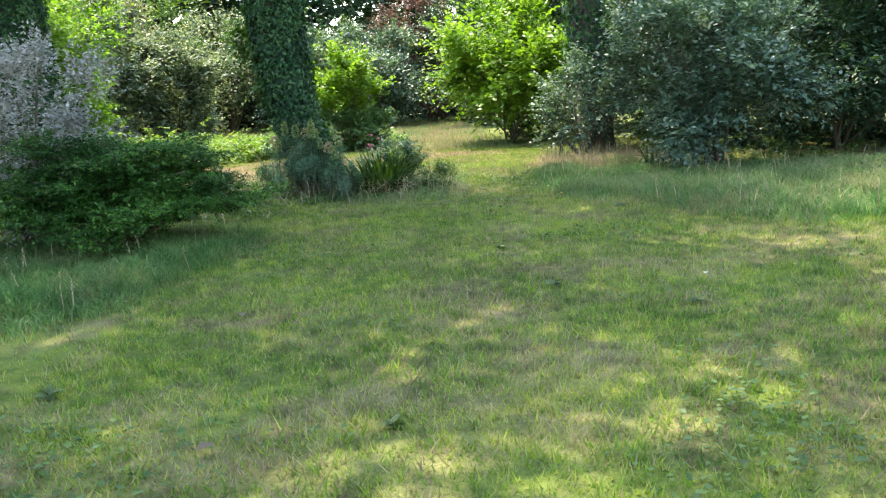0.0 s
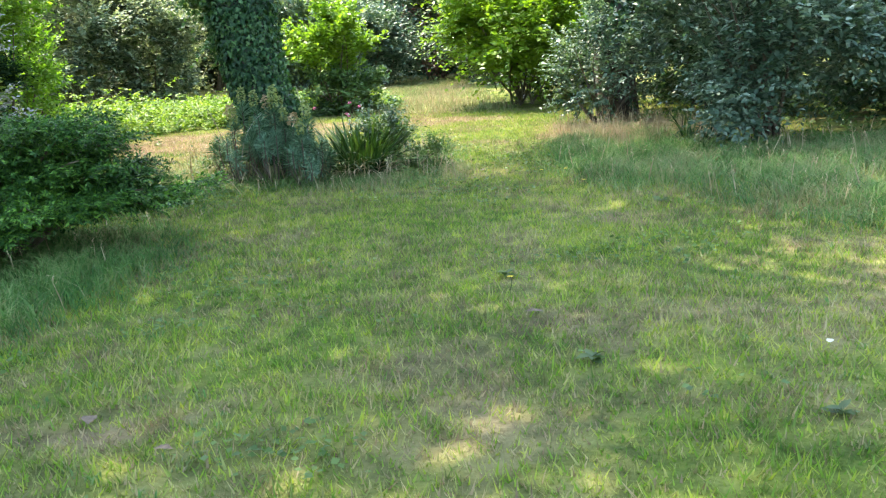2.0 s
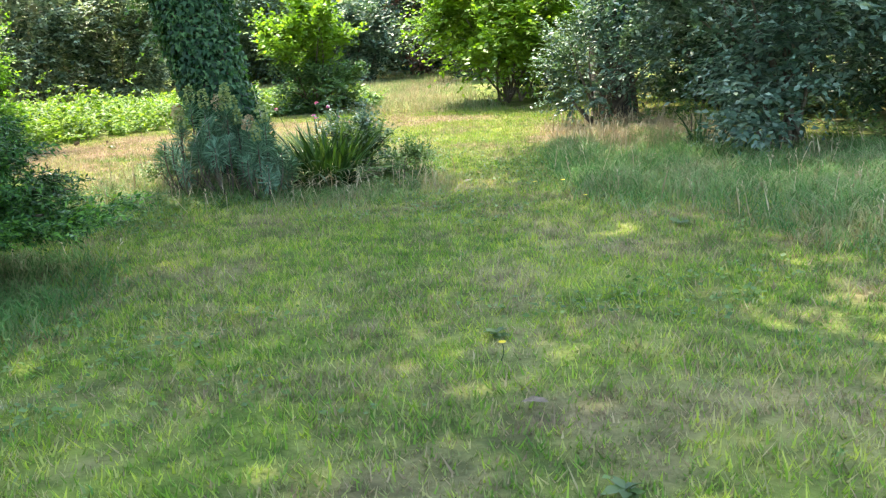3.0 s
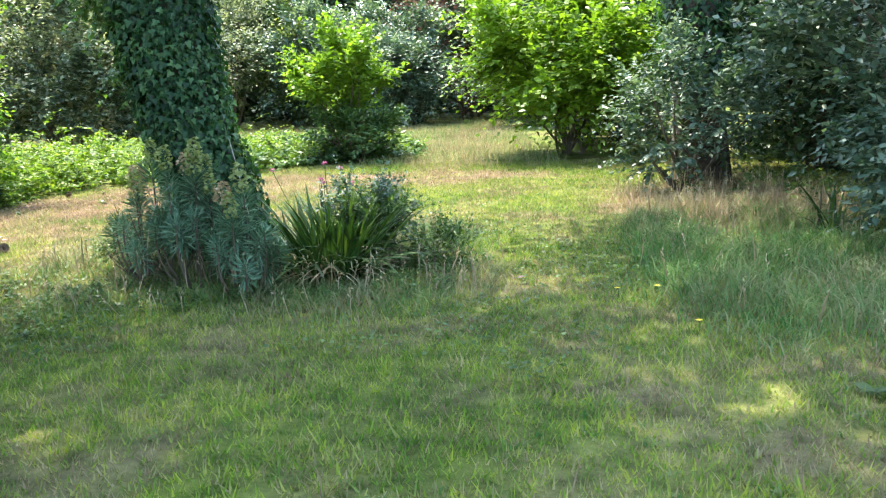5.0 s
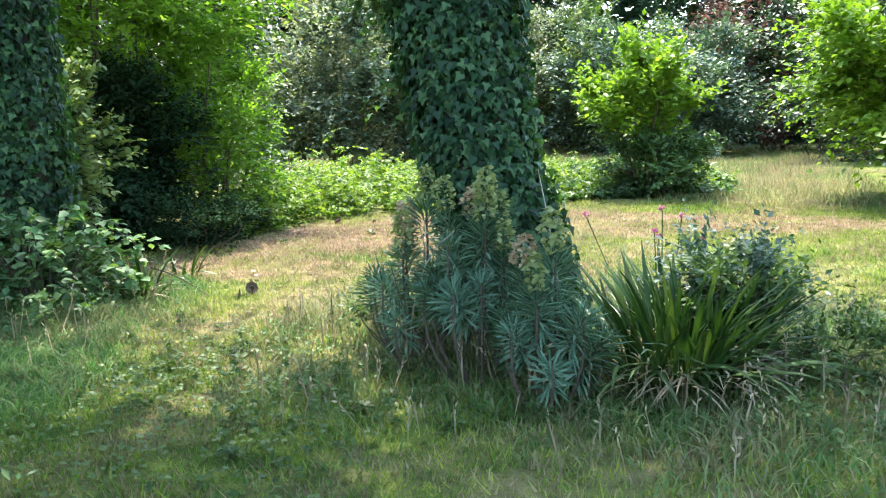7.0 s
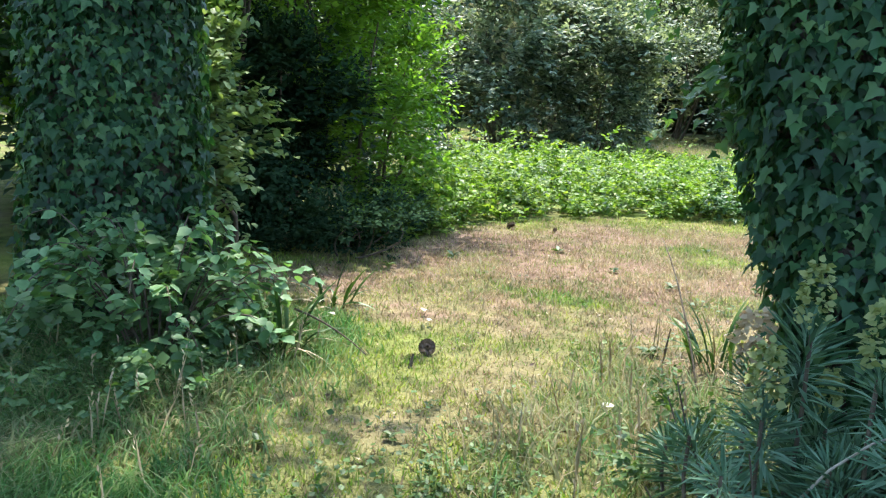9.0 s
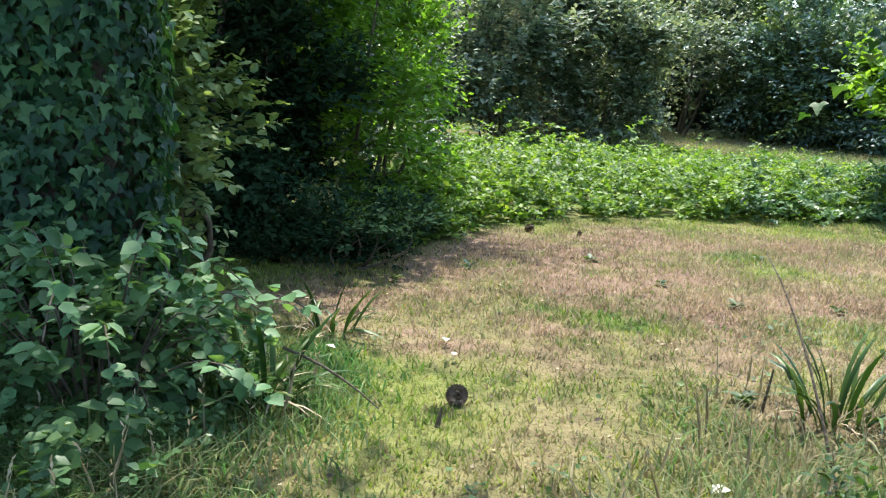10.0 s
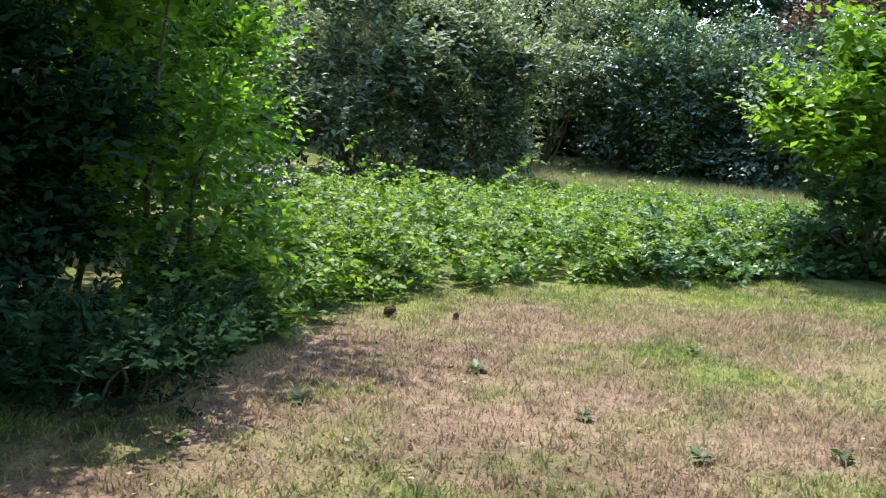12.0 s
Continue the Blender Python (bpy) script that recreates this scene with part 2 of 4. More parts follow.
M_SPENT = leaf_material("spent_flower", [(0.1, (0.38, 0.27, 0.15)), (0.9, (0.62, 0.50, 0.33))], 0.3, (1.1, 1.0, 0.8), 0.7)
M_PINK = leaf_material("pink_petal", [(0.1, (0.38, 0.09, 0.2)), (0.9, (0.55, 0.2, 0.33))], 0.35, (1.1, 1.0, 1.0), 0.6)
M_STRAP = leaf_material("strap_leaf", [(0.15, (0.012, 0.036, 0.010)), (0.5, (0.035, 0.085, 0.018)), (0.9, (0.13, 0.20, 0.05))], 0.18, (1.4, 1.4, 0.5), 0.45, 3.0, 0.35, True)
M_STRAW = leaf_material("straw", [(0.1, (0.30, 0.23, 0.14)), (0.9, (0.62, 0.52, 0.36))], 0.3, (1.1, 1.05, 0.8), 0.7, 3.0, 0.3)
M_STRAW_ONE = leaf_material("straw_single", [(0.1, (0.30, 0.23, 0.14)), (0.9, (0.62, 0.52, 0.36))], 0.3, (1.1, 1.05, 0.8), 0.7, 3.0, 0.3, True)
M_CONE = solid_material("cone_scale", [(0.3, (0.05, 0.033, 0.022)), (0.7, (0.19, 0.13, 0.09))], 40, 0.8, 0.3, 200)
M_YELLOW = leaf_material("yellow_petal", [(0.1, (0.7, 0.52, 0.03)), (0.9, (0.8, 0.66, 0.08))], 0.2, (1, 1, 1), 0.6)
M_WHITE = leaf_material("bleached_leaf", [(0.1, (0.5, 0.47, 0.4)), (0.9, (0.72, 0.69, 0.6))], 0.2, (1, 1, 1), 0.6)


# ---- mesh helpers ----
def mesh_of(name, verts, faces, dry=None):
    """A mesh from arrays: verts (n, 3), faces (m, k)."""
    me = bpy.data.meshes.new(name)
    verts, faces = np.ascontiguousarray(verts, np.float32), np.ascontiguousarray(faces, np.int32)
    k = faces.shape[1]
    me.vertices.add(len(verts))
    me.vertices.foreach_set("co", verts.ravel())
    me.loops.add(faces.size)
    me.loops.foreach_set("vertex_index", faces.ravel())
    me.polygons.add(len(faces))
    me.polygons.foreach_set("loop_start", np.arange(0, faces.size, k, dtype=np.int32))
    if dry is not None:
        a = me.attributes.new("dry", "FLOAT", "POINT")
        a.data.foreach_set("value", np.ascontiguousarray(dry, np.float32))
    me.update(calc_edges=True)
    return me


def shade_smooth(me):
    me.polygons.foreach_set("use_smooth", np.ones(len(me.polygons), bool))
    return me


def thing(name, at, label, category, group="", kind=""):
    ob = new(name)
    ob.location = at
    return tagged(ob, label, category, group, kind)


def part(name, me, mat, parent, label="", m=None):
    ob = new(name, me)
    if mat and not me.materials:
        me.materials.append(mat)
    ob.parent = parent
    if m is not None:
        ob.matrix_basis = m
    return tagged(ob, label)


# leaf shapes: along the leaf, across it, off its face; triangles
LEAF = (np.array([(0, 0, 0), (0.45, 0.28, 0.06), (1, 0, -0.06), (0.45, -0.28, 0.06)]), np.array([(0, 2, 1), (0, 3, 2)]))
NARROW = (np.array([(0, 0, 0), (0.5, 0.11, 0.02), (1, 0, -0.05), (0.5, -0.11, 0.02)]), np.array([(0, 2, 1), (0, 3, 2)]))
BROAD = (np.array([(0, 0, 0), (0.18, 0.27, 0.05), (0.55, 0.33, 0.06), (1, 0, -0.1), (0.55, -0.33, 0.06), (0.18, -0.27, 0.05), (0.5, 0, 0)]),
         np.array([(0, 6, 1), (1, 6, 2), (2, 6, 3), (3, 6, 4), (4, 6, 5), (5, 6, 0)]))
IVY = (np.array([(0.1, 0, 0), (-0.02, 0.24, 0.04), (0.2, 0.52, 0.02), (0.42, 0.26, 0.07), (1, 0, -0.1), (0.42, -0.26, 0.07), (0.2, -0.52, 0.02), (-0.02, -0.24, 0.04)]),
       np.array([(0, 3, 1), (1, 3, 2), (0, 4, 3), (0, 5, 4), (0, 7, 5), (7, 6, 5)]))


def leaves_mesh(name, P, U, N, size, shape=LEAF, width=1.0):
    """One mesh of many leaves at P, growing along U and facing N."""
    U = unit(U)
    V = unit(np.cross(N, U))
    N = np.cross(U, V)
    T, F = shape
    size = np.broadcast_to(np.asarray(size, float), (len(P),))[:, None, None]
    verts = P[:, None] + size * (T[None, :, :1] * U[:, None] + T[None, :, 1:2] * width * V[:, None] + T[None, :, 2:] * N[:, None])
    faces = F[None] + (np.arange(len(P)) * len(T))[:, None, None]
    return mesh_of(name, verts.reshape(-1, 3), faces.reshape(-1, 3))


def tube(name, pts, radii, sides=6):
    """A tapered stem along pts."""
    pts, radii = np.asarray(pts, float), np.asarray(radii, float)
    ahead = unit(np.gradient(pts, axis=0))
    side = unit(np.cross(ahead, np.array([0.31, 0.95, 0.05])))
    other = np.cross(ahead, side)
    a = np.linspace(0, 2 * np.pi, sides, endpoint=False)
    ring = pts[:, None] + radii[:, None, None] * (np.cos(a)[None, :, None] * side[:, None] + np.sin(a)[None, :, None] * other[:, None])
    n = len(pts)
    i, j = np.meshgrid(np.arange(n - 1), np.arange(sides), indexing="ij")
    q = np.stack([i * sides + j, i * sides + (j + 1) % sides, (i + 1) * sides + (j + 1) % sides, (i + 1) * sides + j], -1).reshape(-1, 4)
    return shade_smooth(mesh_of(name, ring.reshape(-1, 3), q))


def bend(a, b, sag, n=6):
    s = np.linspace(0, 1, n)[:, None]
    return np.asarray(a) * (1 - s) + np.asarray(b) * s + np.array(sag) * (4 * s * (1 - s))


def twig_leaves(rng, start, ahead, length, per, size, spread=0.8, droop=0.25):
    """Leaves set along twigs, to both sides; returns P, U, N, sizes."""
    n = len(start)
    s = (np.arange(per) + 0.5) / per
    s = np.broadcast_to(s, (n, per)) + rng.normal(0, 0.25 / per, (n, per))
    L = np.asarray(length)[:, None]
    P = start[:, None] + ahead[:, None] * (s * L)[..., None]
    P[..., 2] -= droop * (s * L) ** 2
    up = np.array([0, 0, 1.0])
    side = unit(np.cross(ahead, up) + rng.normal(0, 0.25, ahead.shape))
    sign = np.where(np.arange(per) % 2, 1.0, -1.0)[None, :, None]
    U = side[:, None] * sign * spread + ahead[:, None] * 0.6 + rng.normal(0, 0.3, P.shape)
    U[..., 2] -= 0.15
    N = np.broadcast_to(up, P.shape) + ahead[:, None] * 0.25 + rng.normal(0, 0.38, P.shape)
    sz = size * rng.uniform(0.6, 1.25, (n, per)) * (1.1 - 0.45 * s)
    return P.reshape(-1, 3), U.reshape(-1, 3), N.reshape(-1, 3), sz.ravel()


def crown_leaves(rng, radii, base, n, size, lumps=16, per=10, twig=0.45, low=-0.75, upward=0.45, shell=0.72, flat=0.75):
    """Twigs in lumps that fill an uneven ellipsoid of the given radii, its middle at height base."""
    radii = np.asarray(radii, float)
    lumps = int(lumps * 1.5)
    d = unit(rng.normal(0, 1, (lumps, 3)))
    d[:, 2] = np.clip(d[:, 2], low, 1)
    mid = d * radii * rng.uniform(0.38, shell + 0.24, (lumps, 1))
    lump_r = rng.uniform(0.13, 0.3, lumps)
    m = max(1, n // per)
    k = rng.integers(0, lumps, m)
    out = unit(rng.normal(0, 1, (m, 3)) + d[k] * 0.7 + np.array([0, 0, 0.55]))
    squash = np.array([1.0, 1.0, flat])
    start = mid[k] + out * radii * squash * (lump_r[k] * rng.uniform(0.3, 1.0, m) ** 0.5)[:, None]
    # a thinner fill of leaves in the middle
    core = rng.random(m) < 0.22
    start[core] = unit(rng.normal(0, 1, (core.sum(), 3))) * radii * 0.68 * rng.uniform(0, 1, (core.sum(), 1)) ** 0.5
    outward = unit(start / radii + 1e-6)
    ahead = unit(outward * 0.8 + out * 0.5 + np.array([0, 0, upward]) + rng.normal(0, 0.3, (m, 3)))
    length = twig * rng.uniform(0.4, 1.3, m)
    P, U, N, s = twig_leaves(rng, start, ahead, length, per, size)
    P[:, 2] += base
    return P, U, N, s, mid + np.array([0, 0, base])


def shrub(name, x, y, radii, base, n, size, mat, label, category="shrub", seed=1, shape=LEAF, width=1.0, lumps=16, per=10, twig=0.45,
          low=-1.0, upward=0.45, stems=8, stem_r=0.03, group="", bark=None, flat=0.75):
    """A bush: stems from one foot, and its foliage."""
    rng = rng_of(seed)
    ob = thing(name, (x, y, ground_z(x, y)), label, category, group)
    P, U, N, s, mids = crown_leaves(rng, radii, base, int(n * 1.15), size * 1.3, lumps, per, twig, low, upward, flat=flat)
    keep = P[:, 2] > 0.02
    part("foliage", leaves_mesh("foliage", P[keep], U[keep], N[keep], s[keep], shape, width), mat, ob)
    order = rng.permutation(len(mids))[:stems]
    for i in order:
        foot = np.array([rng.normal(0, 0.08 * radii[0]), rng.normal(0, 0.08 * radii[1]), -0.05])
        pts = bend(foot, mids[i], (rng.normal(0, 0.12), rng.normal(0, 0.12), 0.15 * radii[2] * rng.random()))
        part("stem", tube("stem", pts, np.linspace(stem_r, stem_r * 0.25, len(pts)), 5), bark or M_TWIG, ob)
    return ob

# ---- the ground: one sheet to the horizon ----
def ground():
    fine_x, fine_y = np.arange(-14, 12.01, 0.2), np.arange(-8, 34.01, 0.2)
    far = np.array([3, 8, 18, 40, 90, 200, 450, 900.0])
    gx = np.concatenate([-14 - far[::-1], fine_x, 12 + far])
    gy = np.concatenate([-8 - far[::-1], fine_y, 34 + far])
    X, Y = np.meshgrid(gx, gy, indexing="ij")
    Z = height(X, Y)
    a, b = X.shape
    i, j = np.meshgrid(np.arange(a - 1), np.arange(b - 1), indexing="ij")
    q = np.stack([i * b + j, (i + 1) * b + j, (i + 1) * b + j + 1, i * b + j + 1], -1).reshape(-1, 4)
    me = shade_smooth(mesh_of("ground", np.stack([X, Y, Z], -1).reshape(-1, 3), q, dryness(X, Y).ravel()))
    me.materials.append(M_GROUND)
    tagged(new("ground", me), "uneven garden ground with parched and mossy turf", "ground", kind="structure")


ground()


def blades(name, rng, x, y, tall, wide, dry, mat, label, lean=0.5, category="grass", joints=1):
    """Grass blades, one triangle or a bent strip each, in one object."""
    n = len(x)
    z = height(x, y)
    a = rng.uniform(0, 2 * np.pi, n)
    side = np.stack([np.cos(a), np.sin(a), np.zeros(n)], -1)
    b = rng.uniform(0, 2 * np.pi, n)
    tip = np.stack([np.cos(b), np.sin(b), np.zeros(n)], -1) * (lean * tall * rng.uniform(0.2, 1.4, n))[:, None]
    root = np.stack([x, y, z - 0.004], -1)
    up = np.zeros((n, 3))
    up[:, 2] = tall
    w = (np.broadcast_to(wide, (n,)) * 0.5)[:, None]
    if joints == 1:
        V = np.stack([root - side * w, root + side * w, root + up + tip], 1)
        F = np.array([(0, 1, 2)])
    else:
        mid = root + up * 0.62 + tip * 0.35
        V = np.stack([root - side * w, root + side * w, mid + side * w * 0.8, mid - side * w * 0.8, root + up * 0.9 + tip * 1.15], 1)
        F = np.array([(0, 1, 2), (0, 2, 3), (3, 2, 4)])
    k = V.shape[1]
    faces = F[None] + (np.arange(n) * k)[:, None, None]
    me = mesh_of(name, V.reshape(-1, 3), faces.reshape(-1, 3), np.repeat(dry, k))
    me.materials.append(mat)
    return tagged(new(name, me), label, category, kind="stuff")


BRACKEN = [(-6.2, 11.9), (-5.75, 12.4), (-5.75, 13.4), (-5.85, 14.2), (-5.5, 15.1), (-4.9, 15.9), (-3.9, 17.0), (-2.5, 18.2), (-1.2, 19.0), (-0.9, 20.5), (-2.0, 23.5), (-5.0, 24.5), (-8.2, 25.0), (-10.5, 22), (-9.0, 17.5), (-7.2, 13.5)]
LONG_GRASS = [(2.25, 9.6), (2.3, 7.2), (2.9, 6.2), (3.5, 5.2), (4.1, 4.5), (5.2, 3.4), (8.5, 3.4), (8.5, 9.0), (4.6, 9.2), (4.0, 11.5), (2.8, 12.5)]
JUNIPER_GRASS = [(-1.9, 0.7), (-1.2, 1.7), (-0.95, 2.7), (-0.78, 3.7), (-0.75, 4.8), (-1.6, 5.6), (-4.5, 5.0), (-4.5, 0.6)]
CLUMP_GRASS = [(-2.2, 9.1), (-1.7, 8.0), (-0.9, 7.5), (0.1, 7.5), (0.7, 8.2), (1.0, 9.7), (0.4, 10.6), (-1.0, 10.2)]
BANK_GRASS = [(-5.8, 6.8), (-4.3, 6.9), (-3.75, 7.9), (-3.9, 9.2), (-4.6, 9.8), (-6.2, 9.5)]


def lawn():
    rng = rng_of(11)
    n = 760000
    x, y = rng.uniform(-6.5, 6.0, n), rng.uniform(-2.2, 17.5, n)
    chance = np.where(y < 9.5, 1.0, 0.62) * (0.55 + 0.45 * smooth(fbm(x, y, 5.0, 2, 80), 0.25, 0.6))
    # turf outside the walk's wide view is left thin
    chance = np.where((x < -0.6 - 0.10 * (y + 2)) & (y < 5.5), chance * 0.15, chance)
    chance = np.where((x > 3.6 + 0.28 * (y + 2)) & (y < 9), chance * 0.2, chance)
    chance = np.where(inside(x, y, BRACKEN), 0, chance)
    d = dryness(x, y)
    chance = chance * np.where(d > 0.6, 0.8, 1.0)
    keep = rng.random(n) < chance
    x, y, d = x[keep], y[keep], d[keep]
    n = len(x)
    tall = rng.gamma(4, 0.0065, n) * (0.4 + 1.2 * fbm(x, y, 3.2, 3, 90)) + 0.010
    tall *= 1 - 0.12 * smooth(d, 0.35, 0.65)
    dd = np.clip(d + rng.normal(0.07, 0.42, n), 0, 1)
    blades("lawn_grass", rng, x, y, tall, rng.uniform(0.007, 0.014, n), dd, M_LAWN, "short mown lawn, green with yellow and straw patches", 0.75)
    # tufts that stand above the cut
    m = 3600
    tx, ty = rng.uniform(-5, 4.5, m), rng.uniform(-1.5, 16, m)
    keep = (fbm(tx, ty, 0.9, 2, 120) > 0.47 + 0.12 * (dryness(tx, ty) > 0.45)) & ~inside(tx, ty, BRACKEN)
    tx, ty = tx[keep], ty[keep]
    bx = np.repeat(tx, 9) + rng.normal(0, 0.022, len(tx) * 9)
    by = np.repeat(ty, 9) + rng.normal(0, 0.022, len(tx) * 9)
    blades("grass_tufts", rng, bx, by, rng.uniform(0.02, 0.048, len(bx)), 0.010, np.clip(dryness(bx, by) * 1.0 + rng.normal(0.1, 0.25, len(bx)), 0, 1), M_LONG, "taller tufts of grass in the lawn", 0.75, joints=2)
    # clover and other small leaves in patches
    m = 60000
    cx, cy = rng.uniform(-4.5, 4.5, m), rng.uniform(-1.5, 12, m)
    keep = rng.random(m) < smooth(fbm(cx, cy, 1.1, 3, 140), 0.5, 0.68) * (1 - dryness(cx, cy)) * 0.9
    cx, cy = cx[keep], cy[keep]
    P = np.stack([cx, cy, height(cx, cy) + rng.uniform(0.015, 0.055, len(cx))], -1)
    a = rng.uniform(0, 2 * np.pi, len(cx))
    me = leaves_mesh("clover", P, np.stack([np.cos(a), np.sin(a), rng.uniform(-0.2, 0.4, len(a))], -1), np.array([0, 0, 1.0]) + rng.normal(0, 0.35, P.shape), rng.uniform(0.018, 0.045, len(a)), LEAF, 1.4)
    me.materials.append(M_MID)
    tagged(new("clover", me), "small dark clover leaves in the lawn", "clover", kind="stuff")
    # far grass of the path and the glade behind the brambles
    x, y = points_in(rng, [(-2.0, 17.0), (2.0, 16.5), (1.2, 24), (0, 34), (-12, 36), (-13, 26), (-8, 25), (-2, 23.5), (-0.9, 20)], 60000)
    blades("far_grass", rng, x, y, rng.uniform(0.06, 0.2, len(x)), 0.014, np.clip(dryness(x, y) + rng.normal(0.25, 0.2, len(x)), 0, 1), M_LONG, "sunlit rough grass in the glade", 0.6)


lawn()


def rough_grass(name, poly, count, lo, hi, label, seed, dry_add=0.0, heads=0):
    rng = rng_of(seed)
    x, y = points_in(rng, poly, count)
    x, y = x + rng.normal(0, 0.16, len(x)), y + rng.normal(0, 0.16, len(x))
    c = fbm(x, y, 1.6, 2, seed)
    keep = rng.random(len(x)) < smooth(c, 0.2, 0.55) + 0.15
    x, y, c = x[keep], y[keep], c[keep]
    edge = np.ones(len(x))
    for dx, dy in ((0.45, 0), (-0.45, 0), (0, 0.45), (0, -0.45)):
        edge -= 0.2 * ~inside(x + dx, y + dy, poly)
    tall = rng.uniform(lo, hi, len(x)) * (0.6 + 0.8 * c) * edge
    dry = np.clip(dryness(x, y) * 0.8 + rng.normal(dry_add, 0.22, len(x)), 0, 1)
    blades(name, rng, x, y, tall, rng.uniform(0.006, 0.012, len(x)), dry, M_LONG, label, 1.0, joints=2)
    if heads:
        hx, hy = points_in(rng, poly, heads)
        hz = rng.uniform(hi * 0.9, hi * 1.5, len(hx))
        lean = rng.normal(0, 0.18, (len(hx), 2))
        foot = np.stack([hx, hy, height(hx, hy)], -1)
        top = foot + np.stack([lean[:, 0] * hz, lean[:, 1] * hz, hz], -1)
        U = unit(top - foot)
        N = unit(rng.normal(0, 1, U.shape))
        stalk = leaves_mesh("stalk", foot, U, N, np.linalg.norm(top - foot, axis=1), NARROW, 0.045)
        ob = tagged(new("grass_stalks", stalk), "thin straw-coloured grass stalks with seed heads", "grass", kind="stuff")
        stalk.materials.append(M_STRAW)
        rep = 5
        P = np.repeat(top, rep, 0) - np.repeat(U, rep, 0) * (np.tile(np.arange(rep), len(top)) * 0.02)[:, None]
        head = leaves_mesh("seed_head", P, np.repeat(U, rep, 0) + rng.normal(0, 0.45, P.shape), rng.normal(0, 1, P.shape), 0.032, NARROW, 1.5)
        part("seed_heads", head, M_STRAW, ob)


rough_grass("long_grass", LONG_GRASS, 80000, 0.09, 0.22, "long lush uncut grass beside the bushes", 21, -0.08, 240)
rough_grass("shady_grass", JUNIPER_GRASS, 42000, 0.08, 0.2, "dark long grass round the juniper", 22, -0.15, 90)
rough_grass("clump_grass", CLUMP_GRASS, 24000, 0.08, 0.22, "rough grass round the planted clump", 23, 0.03, 200)
rough_grass("bank_grass", BANK_GRASS, 32000, 0.09, 0.22, "long grass at the foot of the ivy tree", 24, -0.15, 60)


# ---- bramble patch ----
def ground_cover(name, poly, plants, tall, leaf, mat, label, seed, per=11, rows=4):
    rng = rng_of(seed)
    x, y = points_in(rng, poly, plants)
    m = len(x)
    h = tall * (0.1 + 0.9 * fbm(x, y, 0.9, 3, seed) + 0.95 * smooth(fbm(x, y, 2.6, 2, seed + 3), 0.35, 0.68)) * rng.uniform(0.6, 1.35, m)
    edge = np.ones(m)
    for dx, dy in ((0.5, 0), (-0.5, 0), (0, 0.5), (0, -0.5)):
        edge -= 0.16 * ~inside(x + dx, y + dy, poly)
    h *= edge * (1 - 0.45 * smooth(y, 18.5, 21.0))
    start = np.repeat(np.stack([x, y, height(x, y)], -1), rows, 0)
    start[:, 2] += np.repeat(h, rows) * rng.uniform(0.05, 0.85, m * rows)
    a = rng.uniform(0, 2 * np.pi, m * rows)
    ahead = unit(np.stack([np.cos(a), np.sin(a), rng.uniform(0.1, 0.9, m * rows)], -1))
    P, U, N, s = twig_leaves(rng, start, ahead, rng.uniform(0.25, 0.6, m * rows) * tall, per, leaf, droop=0.5)
    me = leaves_mesh(name, P, U, N, s, LEAF, 1.25)
    me.materials.append(mat)
    return tagged(new(name, me), label, "weeds" if "weeds" in name else "brambles", kind="stuff")


ground_cover("bramble_patch", BRACKEN, 5200, 0.42, 0.085, M_BRAMBLE_SUN, "bright green sunlit brambles in a low thicket", 31, 9, 4)
ground_cover("bramble_shoots", BRACKEN, 330, 0.72, 0.085, M_BRAMBLE_SUN, "taller bramble shoots standing out of the thicket", 40, 9, 5)
# the sapling's shade on the thicket, given by the darker bramble leaf
ground_cover("bramble_patch", [(-4.2, 16.3), (-3.2, 17.2), (-2.1, 18.2), (-0.9, 19.2), (-1.2, 21), (-4.5, 20.5)], 700, 0.5, 0.095, M_BRAMBLE, "brambles beside the sapling, coloured darker for its shade", 33, 9, 4)
ground_cover("undergrowth_brambles", [(4.4, 13.2), (6.5, 11.8), (9.5, 10.6), (11, 15), (8.0, 20), (4.5, 18.5)], 420, 0.95, 0.11, M_DARK, "dark undergrowth between the bushes", 38, 8, 4)
ground_cover("undergrowth_brambles", [(-13, 21), (-10.6, 22), (-9.3, 18), (-8.6, 15.8), (-12, 13.5)], 260, 0.95, 0.11, M_DARK, "dark undergrowth between the bushes", 39, 8, 4)
ground_cover("dark_brambles", [(-6.9, 10.9), (-6.2, 11.1), (-5.8, 11.9), (-5.8, 13.0), (-6.6, 13.6), (-7.6, 12.0)], 420, 0.4, 0.06, M_SHADE_LEAF, "bramble stems at the foot of the bush, coloured dark for shade", 32, 9, 4)


# ---- the ivy-clad trees ----
def trunk_axis(pts, z):
    zs = [p[2] for p in pts]
    return np.stack([np.interp(z, zs, [p[i] for p in pts]) for i in range(2)] + [z], -1)


